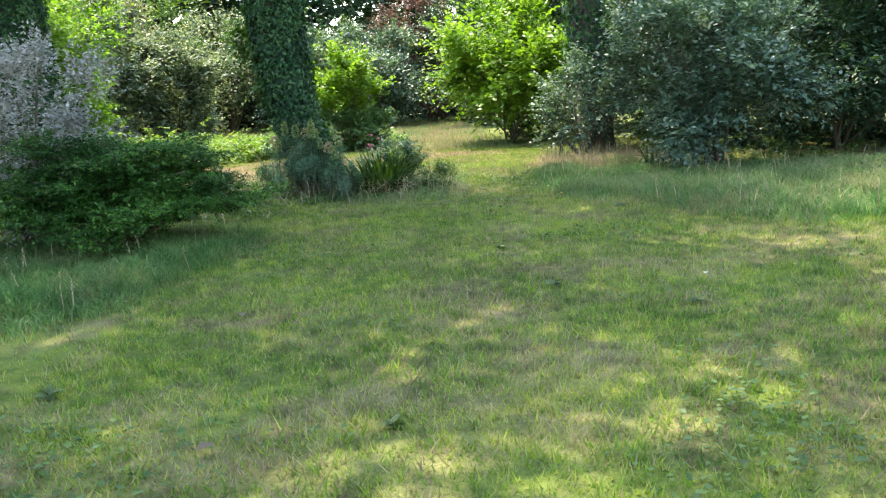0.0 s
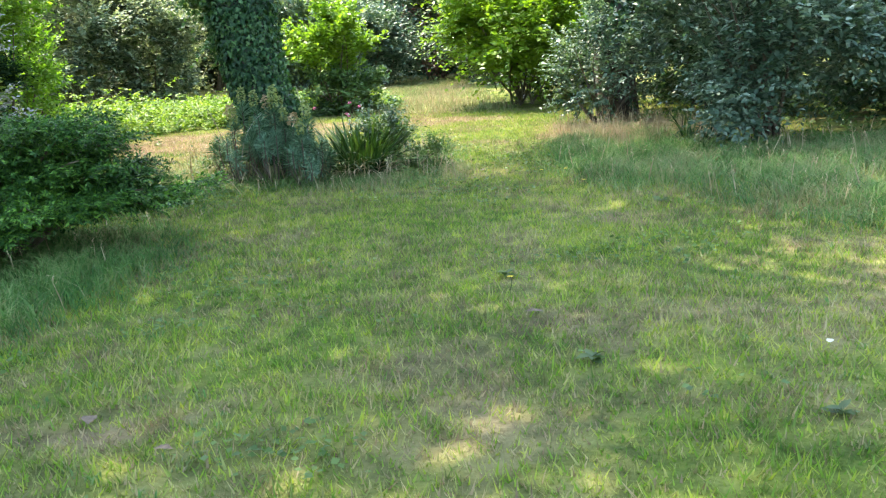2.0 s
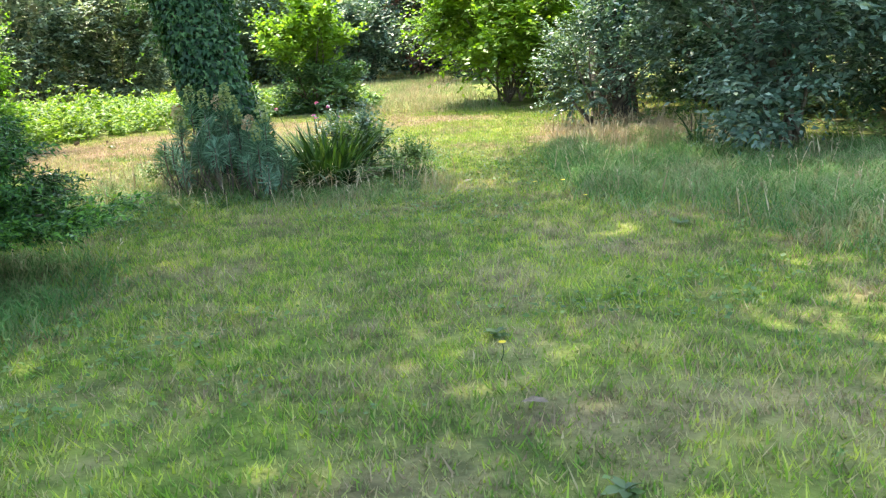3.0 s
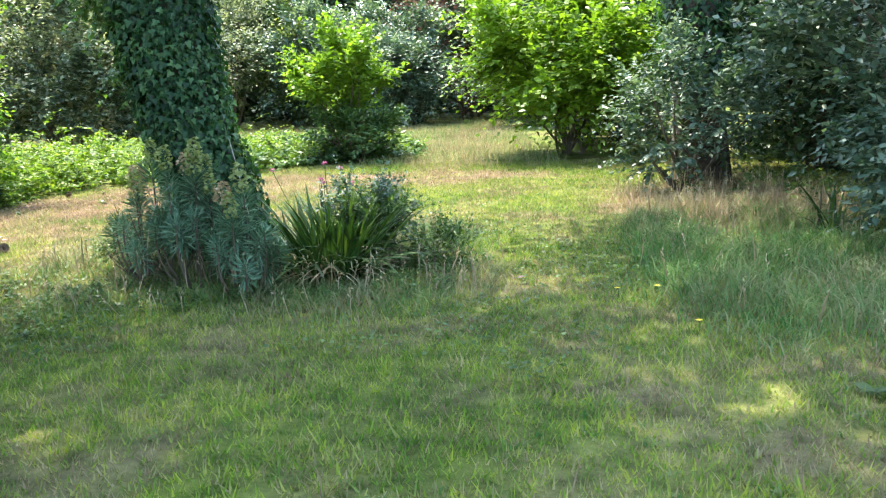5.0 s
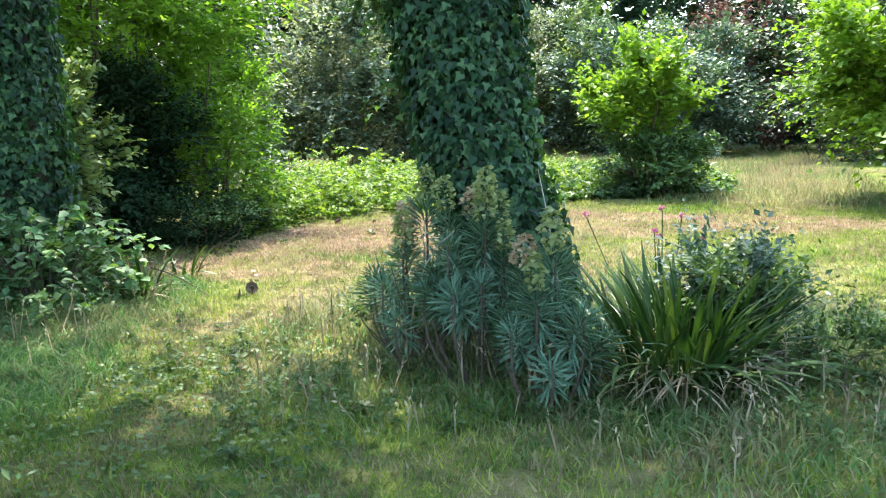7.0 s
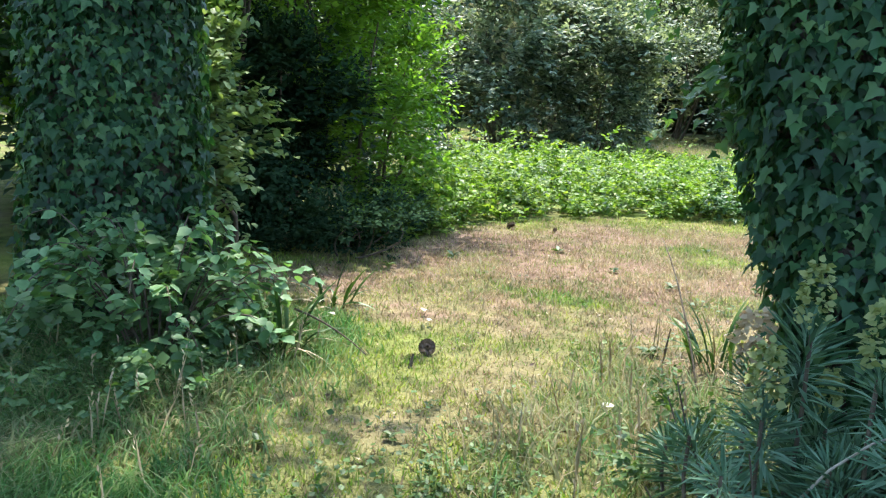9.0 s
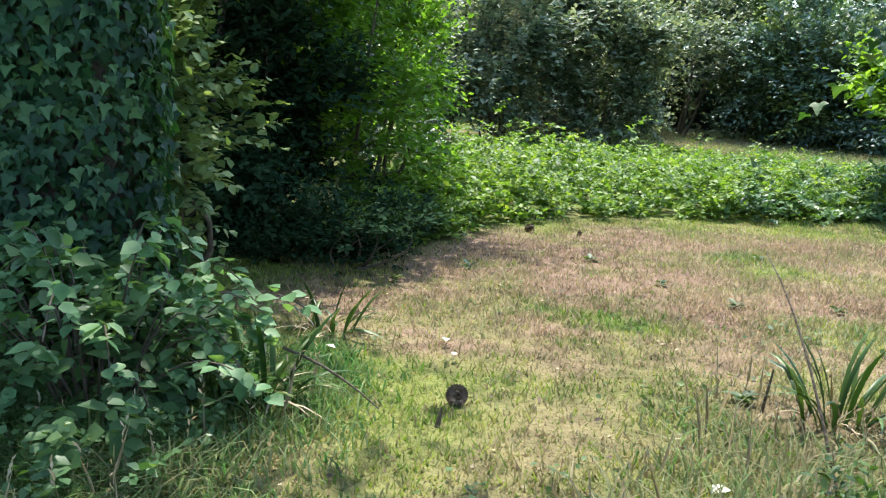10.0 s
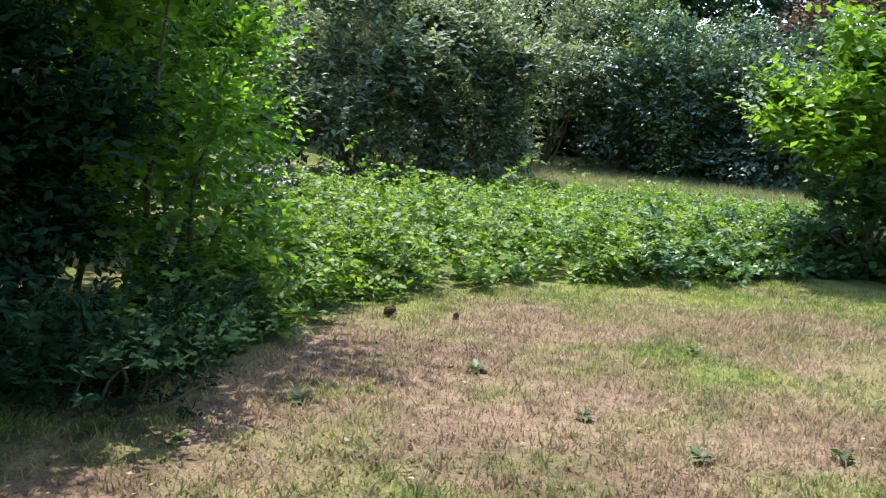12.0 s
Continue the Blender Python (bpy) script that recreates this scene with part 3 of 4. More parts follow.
def ivy_tree(name, x, y, axis, radii, ivy, leaf, crown, label, seed, spray=None, face=None, singles=220):
    """A tall trunk under ivy. axis: points up the stem from its foot; radii at them; ivy: from and to which height, and how many leaves."""
    rng = rng_of(seed)
    ob = thing(name, (x, y, ground_z(x, y)), label, "tree")
    zs = np.linspace(-0.1, axis[-1][2], 28)
    c = trunk_axis(axis, zs)
    r = np.interp(zs, [p[2] for p in axis], radii)
    me = tube("trunk", c, r * 0.86, 18)
    co = np.empty(len(me.vertices) * 3, np.float32)
    me.vertices.foreach_get("co", co)
    co = co.reshape(-1, 3)
    a = np.arctan2(co[:, 1] - np.repeat(c[:, 1], 18), co[:, 0] - np.repeat(c[:, 0], 18))
    ridge = 1 + 0.06 * np.sin(a * 7 + co[:, 2] * 0.8) + 0.05 * np.sin(a * 3 + 1)
    mid = np.repeat(c, 18, 0)
    co[:, :2] = mid[:, :2] + (co[:, :2] - mid[:, :2]) * ridge[:, None]
    me.vertices.foreach_set("co", co.ravel())
    part("trunk", me, M_BARK, ob)

    def on_bark(n, lo, hi, lift):
        z = rng.uniform(lo, hi, n)
        a = rng.uniform(0, 2 * np.pi, n)
        cc = trunk_axis(axis, z)
        rr = np.interp(z, [p[2] for p in axis], radii) * (0.92 + 0.22 * (fbm(a * 1.5, z, 1.4, 2, seed) - 0.4)) + lift
        out = np.stack([np.cos(a), np.sin(a), np.zeros(n)], -1)
        return cc + out * rr[:, None], out, a

    lo, hi, n = ivy
    P, out, a = on_bark(n, lo, hi, 0.13 * rng.uniform(0, 1, n) ** 1.5)
    U = out * 0.35 + np.array([0, 0, -0.9]) + rng.normal(0, 0.33, P.shape)
    N = out + np.array([0, 0, 0.45]) + rng.normal(0, 0.5, P.shape)
    part("ivy", leaves_mesh("ivy", P, U, N, leaf * rng.uniform(0.5, 1.2, n), IVY), M_IVY, ob, "glossy dark green ivy leaves")
    # the ivy leaves nearest to the path, one by one
    if singles:
        one = leaves_mesh("ivy_leaf", np.zeros((1, 3)), np.array([[0, 0, -1.0]]), np.array([[0, -1.0, 0]]), 1.0, IVY)
        P, out, a = on_bark(singles * 6, lo, min(hi, 2.6), rng.uniform(0.06, 0.12, singles * 6))
        near = np.argsort(np.abs(np.angle(np.exp(1j * (a - face)))) + rng.uniform(0, 0.5, len(a)))[:singles]
        for i in near:
            s = leaf * rng.uniform(0.7, 1.15)
            turn = Matrix.Rotation(a[i] + math.pi / 2 + rng.normal(0, 0.25), 4, "Z") @ Matrix.Rotation(rng.normal(-0.35, 0.2), 4, "X") @ Matrix.Rotation(rng.normal(0, 0.45), 4, "Y")
            part("ivy_leaf", one, M_IVY_ONE, ob, m=Matrix.Translation(P[i]) @ turn @ Matrix.Scale(s, 4))
    # ivy stems on the bark
    for k in range(7):
        a0 = face + rng.uniform(-1.4, 1.4)
        z = np.linspace(0, hi * 0.7, 9)
        cc = trunk_axis(axis, z)
        rr = np.interp(z, [p[2] for p in axis], radii) * 0.95
        aa = a0 + np.cumsum(rng.normal(0, 0.12, 9))
        part("ivy_stem", tube("ivy_stem", cc + np.stack([np.cos(aa) * rr, np.sin(aa) * rr, 0 * z], -1), np.full(9, 0.014), 5), M_BARK, ob)
    # loose sprays of ivy that stand off the trunk
    for (px, py, pz, rx, ry, rz, m) in spray or ():
        P, U, N, s, _ = crown_leaves(rng, (rx, ry, rz), 0, m, leaf * 1.1, 7, 8, 0.3, -1, -0.4)
        tagged(part("ivy_spray", leaves_mesh("ivy_spray", P + np.array([px, py, pz]), U, N, s, IVY), M_IVY_SPRAY, ob), kind="stuff")
    # limbs and a high crown
    top = axis[-1]
    for (cx, cy, cz, rx, ry, rz, m) in crown:
        P, U, N, s, mids = crown_leaves(rng, (rx, ry, rz), 0, m, 0.25, 24, 7, 1.5, -1, 0.2)
        part("crown", leaves_mesh("crown", P + np.array([cx, cy, cz]), U, N, s, LEAF), M_MID, ob)
        for i in range(6):
            zz = top[2] * rng.uniform(0.55, 0.95)
            a0 = trunk_axis(axis, np.array([zz]))[0]
            b0 = mids[i] + np.array([cx, cy, cz])
            part("limb", tube("limb", bend(a0, b0, (0, 0, 0.5)), np.linspace(0.11, 0.03, 6), 6), M_BARK, ob)
    return ob


ivy_tree("tree", -1.3, 8.95, [(0.30, -0.1, -0.1), (0.17, -0.06, 0.5), (-0.03, -0.03, 1.1), (-0.18, 0, 1.9), (-0.26, 0, 3.2), (-0.45, 0.1, 6), (-0.55, 0.2, 9)],
         [0.36, 0.29, 0.275, 0.32, 0.36, 0.28, 0.2], (0.1, 4.6, 24000), 0.064,
         [(0.6, 0.6, 8.5, 3.3, 3.0, 2.2, 2600), (-1.0, 1.2, 11.5, 2.8, 2.8, 2.2, 1700)], "tall leaning tree trunk wrapped in ivy, in a planted clump", 41,
         [(-0.52, 0.05, 1.85, 0.26, 0.28, 0.45, 700), (-0.6, 0.0, 2.5, 0.38, 0.32, 0.55, 900), (0.1, -0.1, 2.9, 0.4, 0.35, 0.5, 300)], -1.3)
ivy_tree("tree", -5.55, 8.95, [(0.05, 0, -0.1), (0.02, 0, 0.6), (0, 0, 2.0), (0, 0, 4), (0.1, 0, 9)], [0.55, 0.46, 0.42, 0.40, 0.25],
         (0.1, 4.4, 21000), 0.07, [(-0.9, 0.1, 8.5, 3.2, 3.0, 2.4, 2000), (0.6, 0.6, 11.5, 2.8, 2.6, 2.0, 1500)], "broad tree trunk covered with dark ivy", 42, (), -0.6)
ivy_tree("tree", 3.55, 13.4, [(0.05, 0, -0.1), (0.0, 0, 1.0), (-0.1, 0, 3), (-0.3, 0, 9)], [0.42, 0.36, 0.33, 0.2],
         (1.4, 5, 3500), 0.1, [(-1.2, -1.6, 8.5, 3.0, 3.0, 2.2, 3400), (0.5, 0.5, 11.5, 2.4, 2.4, 2.0, 1500)], "dark tree trunk with ivy, bare near its foot", 43, (), -1.6, 0)

# unseen trees, added with crowns set so that their shadows dapple the lawn
for i, (tx, ty, tz) in enumerate([(-6.6, 0.6, 11.8), (-7.4, 4.8, 12.2), (-6.8, -4.4, 11.8)]):
    ivy_tree("tree", tx, ty, [(0, 0, -0.1), (0, 0, 2.0), (0.1, 0.1, 5), (0.2, 0.1, 12)], [0.4, 0.32, 0.28, 0.18], (0.1, 2.5, 600), 0.1,
             [(4.6, 4.4, tz, 4.2, 3.4, 1.5, 8000), (2.0, 2.6, tz, 2.0, 2.2, 1.3, 2200), (0.8, 0.6, tz + 3, 2.6, 2.6, 1.6, 1500)], "tall leafy tree out of view, added to shade the lawn", 44 + i, (), 0.0, 0)

# ---- bushes ----
shrub("lime_bush", 2.05, 18.6, (1.75, 1.6, 1.6), 1.8, 17000, 0.125, M_LIME, "bright lime-green leafy bush in full sun", seed=51, lumps=26, twig=0.95, low=-1, upward=0.5, stems=12, width=1.25)
shrub("sapling", -2.2, 18.6, (0.85, 0.8, 0.95), 1.4, 5000, 0.115, M_LIME, "young lime-green sapling standing in brambles", seed=52, lumps=13, twig=0.65, upward=1.3, stems=9, width=1.25)
# darker leaf colour stands for the shade at the sapling's foot
shrub("low_bush", -1.95, 18.5, (1.3, 0.8, 0.5), 0.4, 3600, 0.1, M_BRAMBLE, "low brambles round the sapling, coloured dark for its shade", seed=53, twig=0.4)
shrub("grey_bush", 4.95, 9.3, (1.55, 1.4, 1.5), 1.35, 19000, 0.085, M_GREY, "grey-green small-leaved bush with pale shoots", seed=54, lumps=22, twig=0.5, stems=12)
shrub("grey_bush", 3.3, 12.5, (0.9, 0.8, 0.85), 0.88, 6000, 0.075, M_GREY, "small grey-green bush before a dark trunk", seed=55, twig=0.45)
shrub("dark_bush", 7.6, 11.6, (2.0, 2.0, 2.2), 2.1, 22000, 0.10, M_DARK, "tall dark evergreen bush in shade", seed=56, lumps=22, twig=0.6)
shrub("dark_bush", 5.4, 14.5, (1.9, 1.8, 2.3), 2.2, 19000, 0.10, M_DARK, "tall dark evergreen bush in shade", seed=57, lumps=20, twig=0.6)
shrub("dark_bush", 10.5, 9.0, (2.0, 2.2, 2.2), 2.0, 11000, 0.10, M_DARK, "tall dark evergreen bush in shade", seed=58, lumps=20, twig=0.6)
shrub("bright_bush", -8.1, 13.3, (2.0, 2.2, 1.45), 3.15, 11500, 0.105, M_BRIGHT, "tall bright green bush lit from behind", seed=59, lumps=24, twig=0.7, stems=12, bark=M_BARK)
shrub("overhanging_bush", -7.2, 11.3, (1.45, 1.25, 0.95), 2.9, 6500, 0.085, M_BRIGHT, "bright green bush overhanging a dark hollow", seed=69, lumps=22, twig=0.5, stems=4, bark=M_BARK)
# crown above the view, added to keep sky light out of the hollow
shrub("shading_bush", -8.4, 12.4, (1.6, 1.9, 1.2), 5.1, 10000, 0.12, M_BRIGHT, "leafy green bush crown out of view, added to darken the hollow below", seed=70, lumps=22, twig=0.7, stems=3, bark=M_BARK)
# fills the hollow with leaves whose colour carries its shade
shrub("dark_bush", -7.6, 11.8, (1.1, 1.3, 1.2), 1.1, 26000, 0.085, M_SHADE_LEAF, "bush in the hollow, leaves coloured near-black for shade, bare dark stems inside", seed=60, lumps=20, twig=0.5, stems=12)
shrub("bright_bush", -7.2, 13.9, (1.0, 1.3, 1.6), 1.5, 8000, 0.085, M_BRIGHT, "leafy bright green shoots at the edge of the brambles", seed=67, lumps=14, twig=0.45, low=-1)
shrub("oak_sapling", -5.8, 9.85, (0.36, 0.42, 1.3), 1.1, 3600, 0.07, M_OAK, "slim oak shoots with pale green lobed leaves", seed=61, lumps=12, twig=0.3, stems=8, shape=BROAD)
shrub("low_bush", -5.75, 11.45, (0.6, 0.85, 0.3), 0.22, 2600, 0.055, M_SHADE_LEAF, "low undergrowth at the foot of the bush, coloured dark for shade", seed=68, lumps=12, twig=0.25, stems=8, stem_r=0.012)
shrub("tall_shrub", -11.2, 24.2, (2.2, 1.8, 2.6), 2.3, 15000, 0.15, M_DUSK, "tall dark shrub at the back of the glade", seed=62, lumps=26, twig=0.7)
shrub("tall_shrub", -9.2, 25.6, (1.5, 1.4, 1.9), 1.6, 11000, 0.14, M_DUSK, "dark shrub with pale shoots at its top", seed=63, lumps=18, twig=0.7)
shrub("pale_shrub", -13.0, 27.0, (2.6, 2.0, 2.8), 3.4, 9000, 0.16, M_PALE, "pale flowering shrub behind the glade", seed=64, lumps=18, twig=0.8)


def juniper(x, y, seed):
    """Spreading arms in tiers, each carrying flat drooping pads of short needled sprays."""
    rng = rng_of(seed)
    ob = thing("juniper", (x, y, ground_z(x, y)), "low spreading juniper with feathery dark green sprays", "shrub")
    starts, ways = [], []
    for i in range(64):
        a = i * 2.4 + rng.normal(0, 0.2)
        reach = 0.3 + 0.7 * ((i + 0.5) / 64) ** 0.6 + rng.normal(0, 0.05)
        tip = np.array([math.cos(a) * 1.45 * reach, math.sin(a) * 0.85 * reach, 0.16 + 0.8 * (1 - reach ** 2) + 0.48 * rng.random()])
        pts = bend((tip[0] * 0.1, tip[1] * 0.1, 0), tip, (0, 0, 0.18), 8)
        part("branch", tube("branch", pts, np.linspace(0.022, 0.006, 8), 5), M_TWIG, ob)
        out = unit(np.array([tip[0], tip[1], 0.0]))
        for s in np.linspace(0.5, 1.0, 4) + rng.normal(0, 0.04, 4):
            k = 52
            mid = np.array([np.interp(s, np.linspace(0, 1, 8), pts[:, q]) for q in range(3)]) + rng.normal(0, 1, 3) * np.array([0.13, 0.13, 0.03])
            fan = rng.normal(0, 1, (k, 3)) * np.array([0.085, 0.085, 0.022])
            starts.append(mid + fan)
            ways.append(unit(out * 0.8 + unit(fan + 1e-6) * np.array([0.9, 0.9, 0.3]) + rng.normal(0, 0.2, (k, 3)) + np.array([0, 0, 0.12])))
    starts, ways = np.concatenate(starts), np.concatenate(ways)
    P, U, N, sz = twig_leaves(rng, starts, ways, rng.uniform(0.08, 0.17, len(starts)), 11, 0.05, 0.55, 1.6)
    keep = P[:, 2] > 0.02
    part("foliage", leaves_mesh("foliage", P[keep], U[keep], N[keep], sz[keep], NARROW, 1.7), M_JUNIPER, ob)


juniper(-2.3, 4.5, 65)
shrub("mauve_shrub", -3.3, 4.75, (0.95, 0.85, 1.15), 1.3, 11000, 0.05, M_MAUVE, "greyish mauve shrub gone to seed", seed=66, lumps=16, twig=0.3, stems=10)

# the wood behind
FAR = [(-7.0, 36, 2.6, 2.6, M_MID), (-4.2, 34, 2.4, 2.4, M_GREY), (-1.6, 37, 2.4, 3.6, M_PLUM), (1.4, 30, 2.2, 2.8, M_DARK), (4.4, 24.5, 2.4, 3.0, M_DARK), (7.2, 20.5, 2.4, 3.0, M_MID),
       (9.8, 16.5, 2.4, 3.0, M_DARK), (-10.4, 35, 2.8, 3.0, M_DUSK), (-14.5, 33, 2.8, 3.2, M_PALE), (-17.0, 26, 2.8, 3.2, M_DARK), (-14.5, 19.5, 2.6, 3.0, M_MID), (-11.8, 13.5, 2.4, 3.0, M_DARK),
       (-10.4, 9.0, 2.2, 2.8, M_BRIGHT), (-9.4, 4.6, 2.2, 2.6, M_MID), (13, 12, 2.5, 3.0, M_DARK), (-3.2, 32.5, 1.7, 1.8, M_GREY), (-6.2, 34, 1.7, 1.9, M_OAK), (3.2, 21.5, 1.5, 2.0, M_DARK), (6.4, 17.4, 1.9, 2.6, M_DARK), (9.0, 13.6, 1.7, 2.4, M_DARK), (-9.6, 11.6, 1.5, 2.2, M_DARK), (-10.2, 16.4, 1.6, 2.2, M_DARK), (-12.4, 30.5, 2.6, 3.4, M_MID), (-8.8, 39, 2.8, 3.6, M_DARK), (-4.5, 40, 2.8, 3.8, M_DARK), (0.6, 35, 2.6, 3.4, M_DARK), (-6.6, 33.5, 1.9, 2.2, M_GREY)]
for i, (fx, fy, fr, fh, fm) in enumerate(FAR):
    shrub("far_bush", fx, fy, (fr, fr * 0.9, fh), fh * 0.92, 8500, 0.155, fm, "leafy bush at the edge of the wood", seed=200 + i, low=-1, lumps=26, per=8, twig=0.9, stems=5, stem_r=0.05, group="bushes along the wood")


def far_wood():
    """The belt of wood that closes the place all round."""
    rng = rng_of(77)
    n = 15500
    a = np.where(rng.random(n) < 0.62, rng.uniform(0.5, 2.75, n), rng.uniform(0, 2 * np.pi, n))
    r = rng.uniform(0, 9, n)
    k = fbm(np.cos(a) * 6, np.sin(a) * 6, 1.0, 2, 7)
    tall = 5 + 7 * k + 3.5 * np.sin(a)
    share = np.where(np.arange(n) % 3 == 0, 0.3, 1.0)
    start = np.stack([-2 + np.cos(a) * (34 + r), 8 + np.sin(a) * (36 + r), tall * share * rng.uniform(0, 1, n) ** 0.8], -1)
    ahead = unit(np.stack([-np.cos(a), -np.sin(a), np.full(n, 0.5)], -1) + rng.normal(0, 0.6, (n, 3)))
    P, U, N, s = twig_leaves(rng, start, ahead, rng.uniform(1.0, 2.4, n), 9, 0.8)
    me = leaves_mesh("far_wood", P, U, N, s, LEAF, 1.2)
    me.materials.append(M_DARK)
    tagged(new("far_wood", me), "dense wood of dark green trees round the garden", "wood", kind="stuff")


far_wood()


# ---- the planted clump ----
def rosette_mesh(rng, n, size):
    z = np.linspace(-0.2, 0.02, n)
    a = np.arange(n) * 2.4 + rng.normal(0, 0.2, n)
    out = np.stack([np.cos(a), np.sin(a), 0 * a], -1)
    tilt = np.interp(z, [-0.2, 0.02], [-0.35, 1.3])[:, None] + rng.normal(0, 0.12, (n, 1))
    U = out + np.array([0, 0, 1.0]) * tilt
    N = np.array([0, 0, 1.0]) - out * tilt * 0.6
    P = np.stack([out[:, 0] * 0.01, out[:, 1] * 0.01, z], -1)
    s = size * rng.uniform(0.8, 1.1, n) * np.interp(z, [-0.2, -0.05, 0.02], [0.9, 1.0, 0.55])
    return leaves_mesh("rosette", P, U, N, s, NARROW, 0.46)


def flower_mesh(rng, n, tall, wide):
    z = rng.uniform(0, tall, n)
    a = rng.uniform(0, 2 * np.pi, n)
    r = wide * np.interp(z / tall, [0, 0.5, 1], [0.7, 1.0, 0.35]) * rng.uniform(0.5, 1.0, n)
    out = np.stack([np.cos(a), np.sin(a), 0 * a], -1)
    P = out * r[:, None] + np.stack([0 * z, 0 * z, z], -1)
    return leaves_mesh("flower_head", P, out + rng.normal(0, 0.4, P.shape), out + np.array([0, 0, 0.9]) + rng.normal(0, 0.4, P.shape), 0.026 * rng.uniform(0.7, 1.3, n), BROAD, 1.3)


def euphorbia(x, y, count, spread, lo, hi, heads, label, seed, spent_share=4):
    """Stems from one foot, the outer ones shorter and leaning; each ends in a brush of narrow leaves, some in a flower head."""
    rng = rng_of(seed)
    ob = thing("euphorbia", (x, y, ground_z(x, y)), label, "euphorbia", "euphorbias in the clump")
    kinds = [rosette_mesh(rng, 96, 0.15), rosette_mesh(rng, 80, 0.125), rosette_mesh(rng, 110, 0.17)]
    blooms = [flower_mesh(rng, 150, 0.2, 0.05), flower_mesh(rng, 120, 0.16, 0.045)]
    spent = flower_mesh(rng, 170, 0.15, 0.065)
    for i in range(count):
        a, r = i * 2.4 + rng.normal(0, 0.35), spread * ((i + 0.5) / count) ** 0.55
        tip = np.array([math.cos(a) * r, math.sin(a) * r * 0.85, hi - (hi - lo) * (r / spread) ** 1.3])
        tip[2] *= rng.uniform(0.85, 1.1)
        foot = np.array([tip[0] * 0.3, tip[1] * 0.3, -0.03])
        stem = part("stem", tube("stem", bend(foot, tip, (tip[0] * 0.25, tip[1] * 0.25, -0.04)), np.linspace(0.010, 0.006, 6), 5), M_TWIG, ob)
        turn = Matrix.Rotation(a, 4, "Z") @ Matrix.Rotation(min(0.9, r / spread * 0.75), 4, "Y") @ Matrix.Rotation(rng.uniform(0, 6), 4, "Z")
        tagged(part("rosette", kinds[i % 3], M_SPURGE, stem, m=Matrix.Translation(tip) @ turn @ Matrix.Scale(rng.uniform(0.8, 1.15), 4)), kind="stuff")
        if i < heads:
            up = Matrix.Translation(tip + np.array([0, 0, 0.03])) @ Matrix.Rotation(rng.normal(0, 0.15), 4, "X")
            if i % spent_share == 1:
                part("flower_head", spent, M_SPENT, stem, "spent tan flower head", m=up)
            else:
                part("flower_head", blooms[i % 2], M_SPURGE_FLOWER, stem, "greenish yellow flower head", m=up @ Matrix.Scale(rng.uniform(0.8, 1.1), 4))
    return ob


euphorbia(-0.55, 7.70, 12, 0.33, 0.24, 0.70, 3, "blue-green euphorbia with spent tan flower heads under the ivy tree", 81, 2)
euphorbia(-0.96, 7.92, 18, 0.36, 0.42, 1.02, 7, "tall grey-green euphorbia with yellowish flower heads beside the tree", 82, 5)
euphorbia(-1.4, 8.12, 11, 0.40, 0.35, 0.86, 4, "straggling grey euphorbia with bare woody stems", 83, 4)


def strap_mesh(rng, long, wide, arch):
    n = 7
    s = np.linspace(0, 1, n)
    x = arch * long * s ** 2.2
    z = long * (s - 0.35 * arch * s ** 3)
    w = wide * np.minimum(1, 3.5 * (1 - s) + 0.05) * np.minimum(1, 0.6 + s)
    mid = np.stack([x, 0 * s, z], -1)
    lift = np.stack([-0.25 * w, 0 * s, 0.1 * w], -1)
    V = np.concatenate([mid + np.stack([0 * s, w / 2, 0 * s], -1), mid + lift, mid - np.stack([0 * s, w / 2, 0 * s], -1)])
    F = [(i + k * n, i + 1 + k * n, i + 1 + (k + 1) * n, i + (k + 1) * n) for k in range(2) for i in range(n - 1)]
    return shade_smooth(mesh_of("strap_leaf", V, np.array(F)))


def strap_plant(name, x, y, count, spread, long, label, seed, dead=0, wide=0.026):
    rng = rng_of(seed)
    ob = thing(name, (x, y, ground_z(x, y)), label, "plant")
    green = [strap_mesh(rng, long * k, wide, a) for k, a in ((1, 0.15), (0.95, 0.35), (1.05, 0.28), (0.85, 0.6), (0.75, 0.9))]
    brown = [strap_mesh(rng, long * 0.62, wide * 0.55, 0.95), strap_mesh(rng, long * 0.5, wide * 0.5, 1.15)]
    for i in range(count + dead):
        a, r = rng.uniform(0, 2 * np.pi), spread * rng.random() ** 0.5
        old = i >= count
        me = brown[i % 2] if old else green[min(4, int(abs(rng.normal(0, 1.6)) + r / spread * 2.4))]
        m = Matrix.Translation((math.cos(a) * r, math.sin(a) * r, -0.02)) @ Matrix.Rotation(a + rng.normal(0, 0.5), 4, "Z") @ Matrix.Rotation(r / spread * 0.45 + rng.normal(0, 0.12), 4, "Y") @ Matrix.Rotation(rng.uniform(-0.8, 0.8), 4, "Z") @ Matrix.Scale(rng.uniform(0.75, 1.08), 4)
        part("dead_leaf" if old else "strap_leaf", me, M_STRAW_ONE if old else M_STRAP, ob, "dry tan leaf" if old else "", m=m)
    return ob


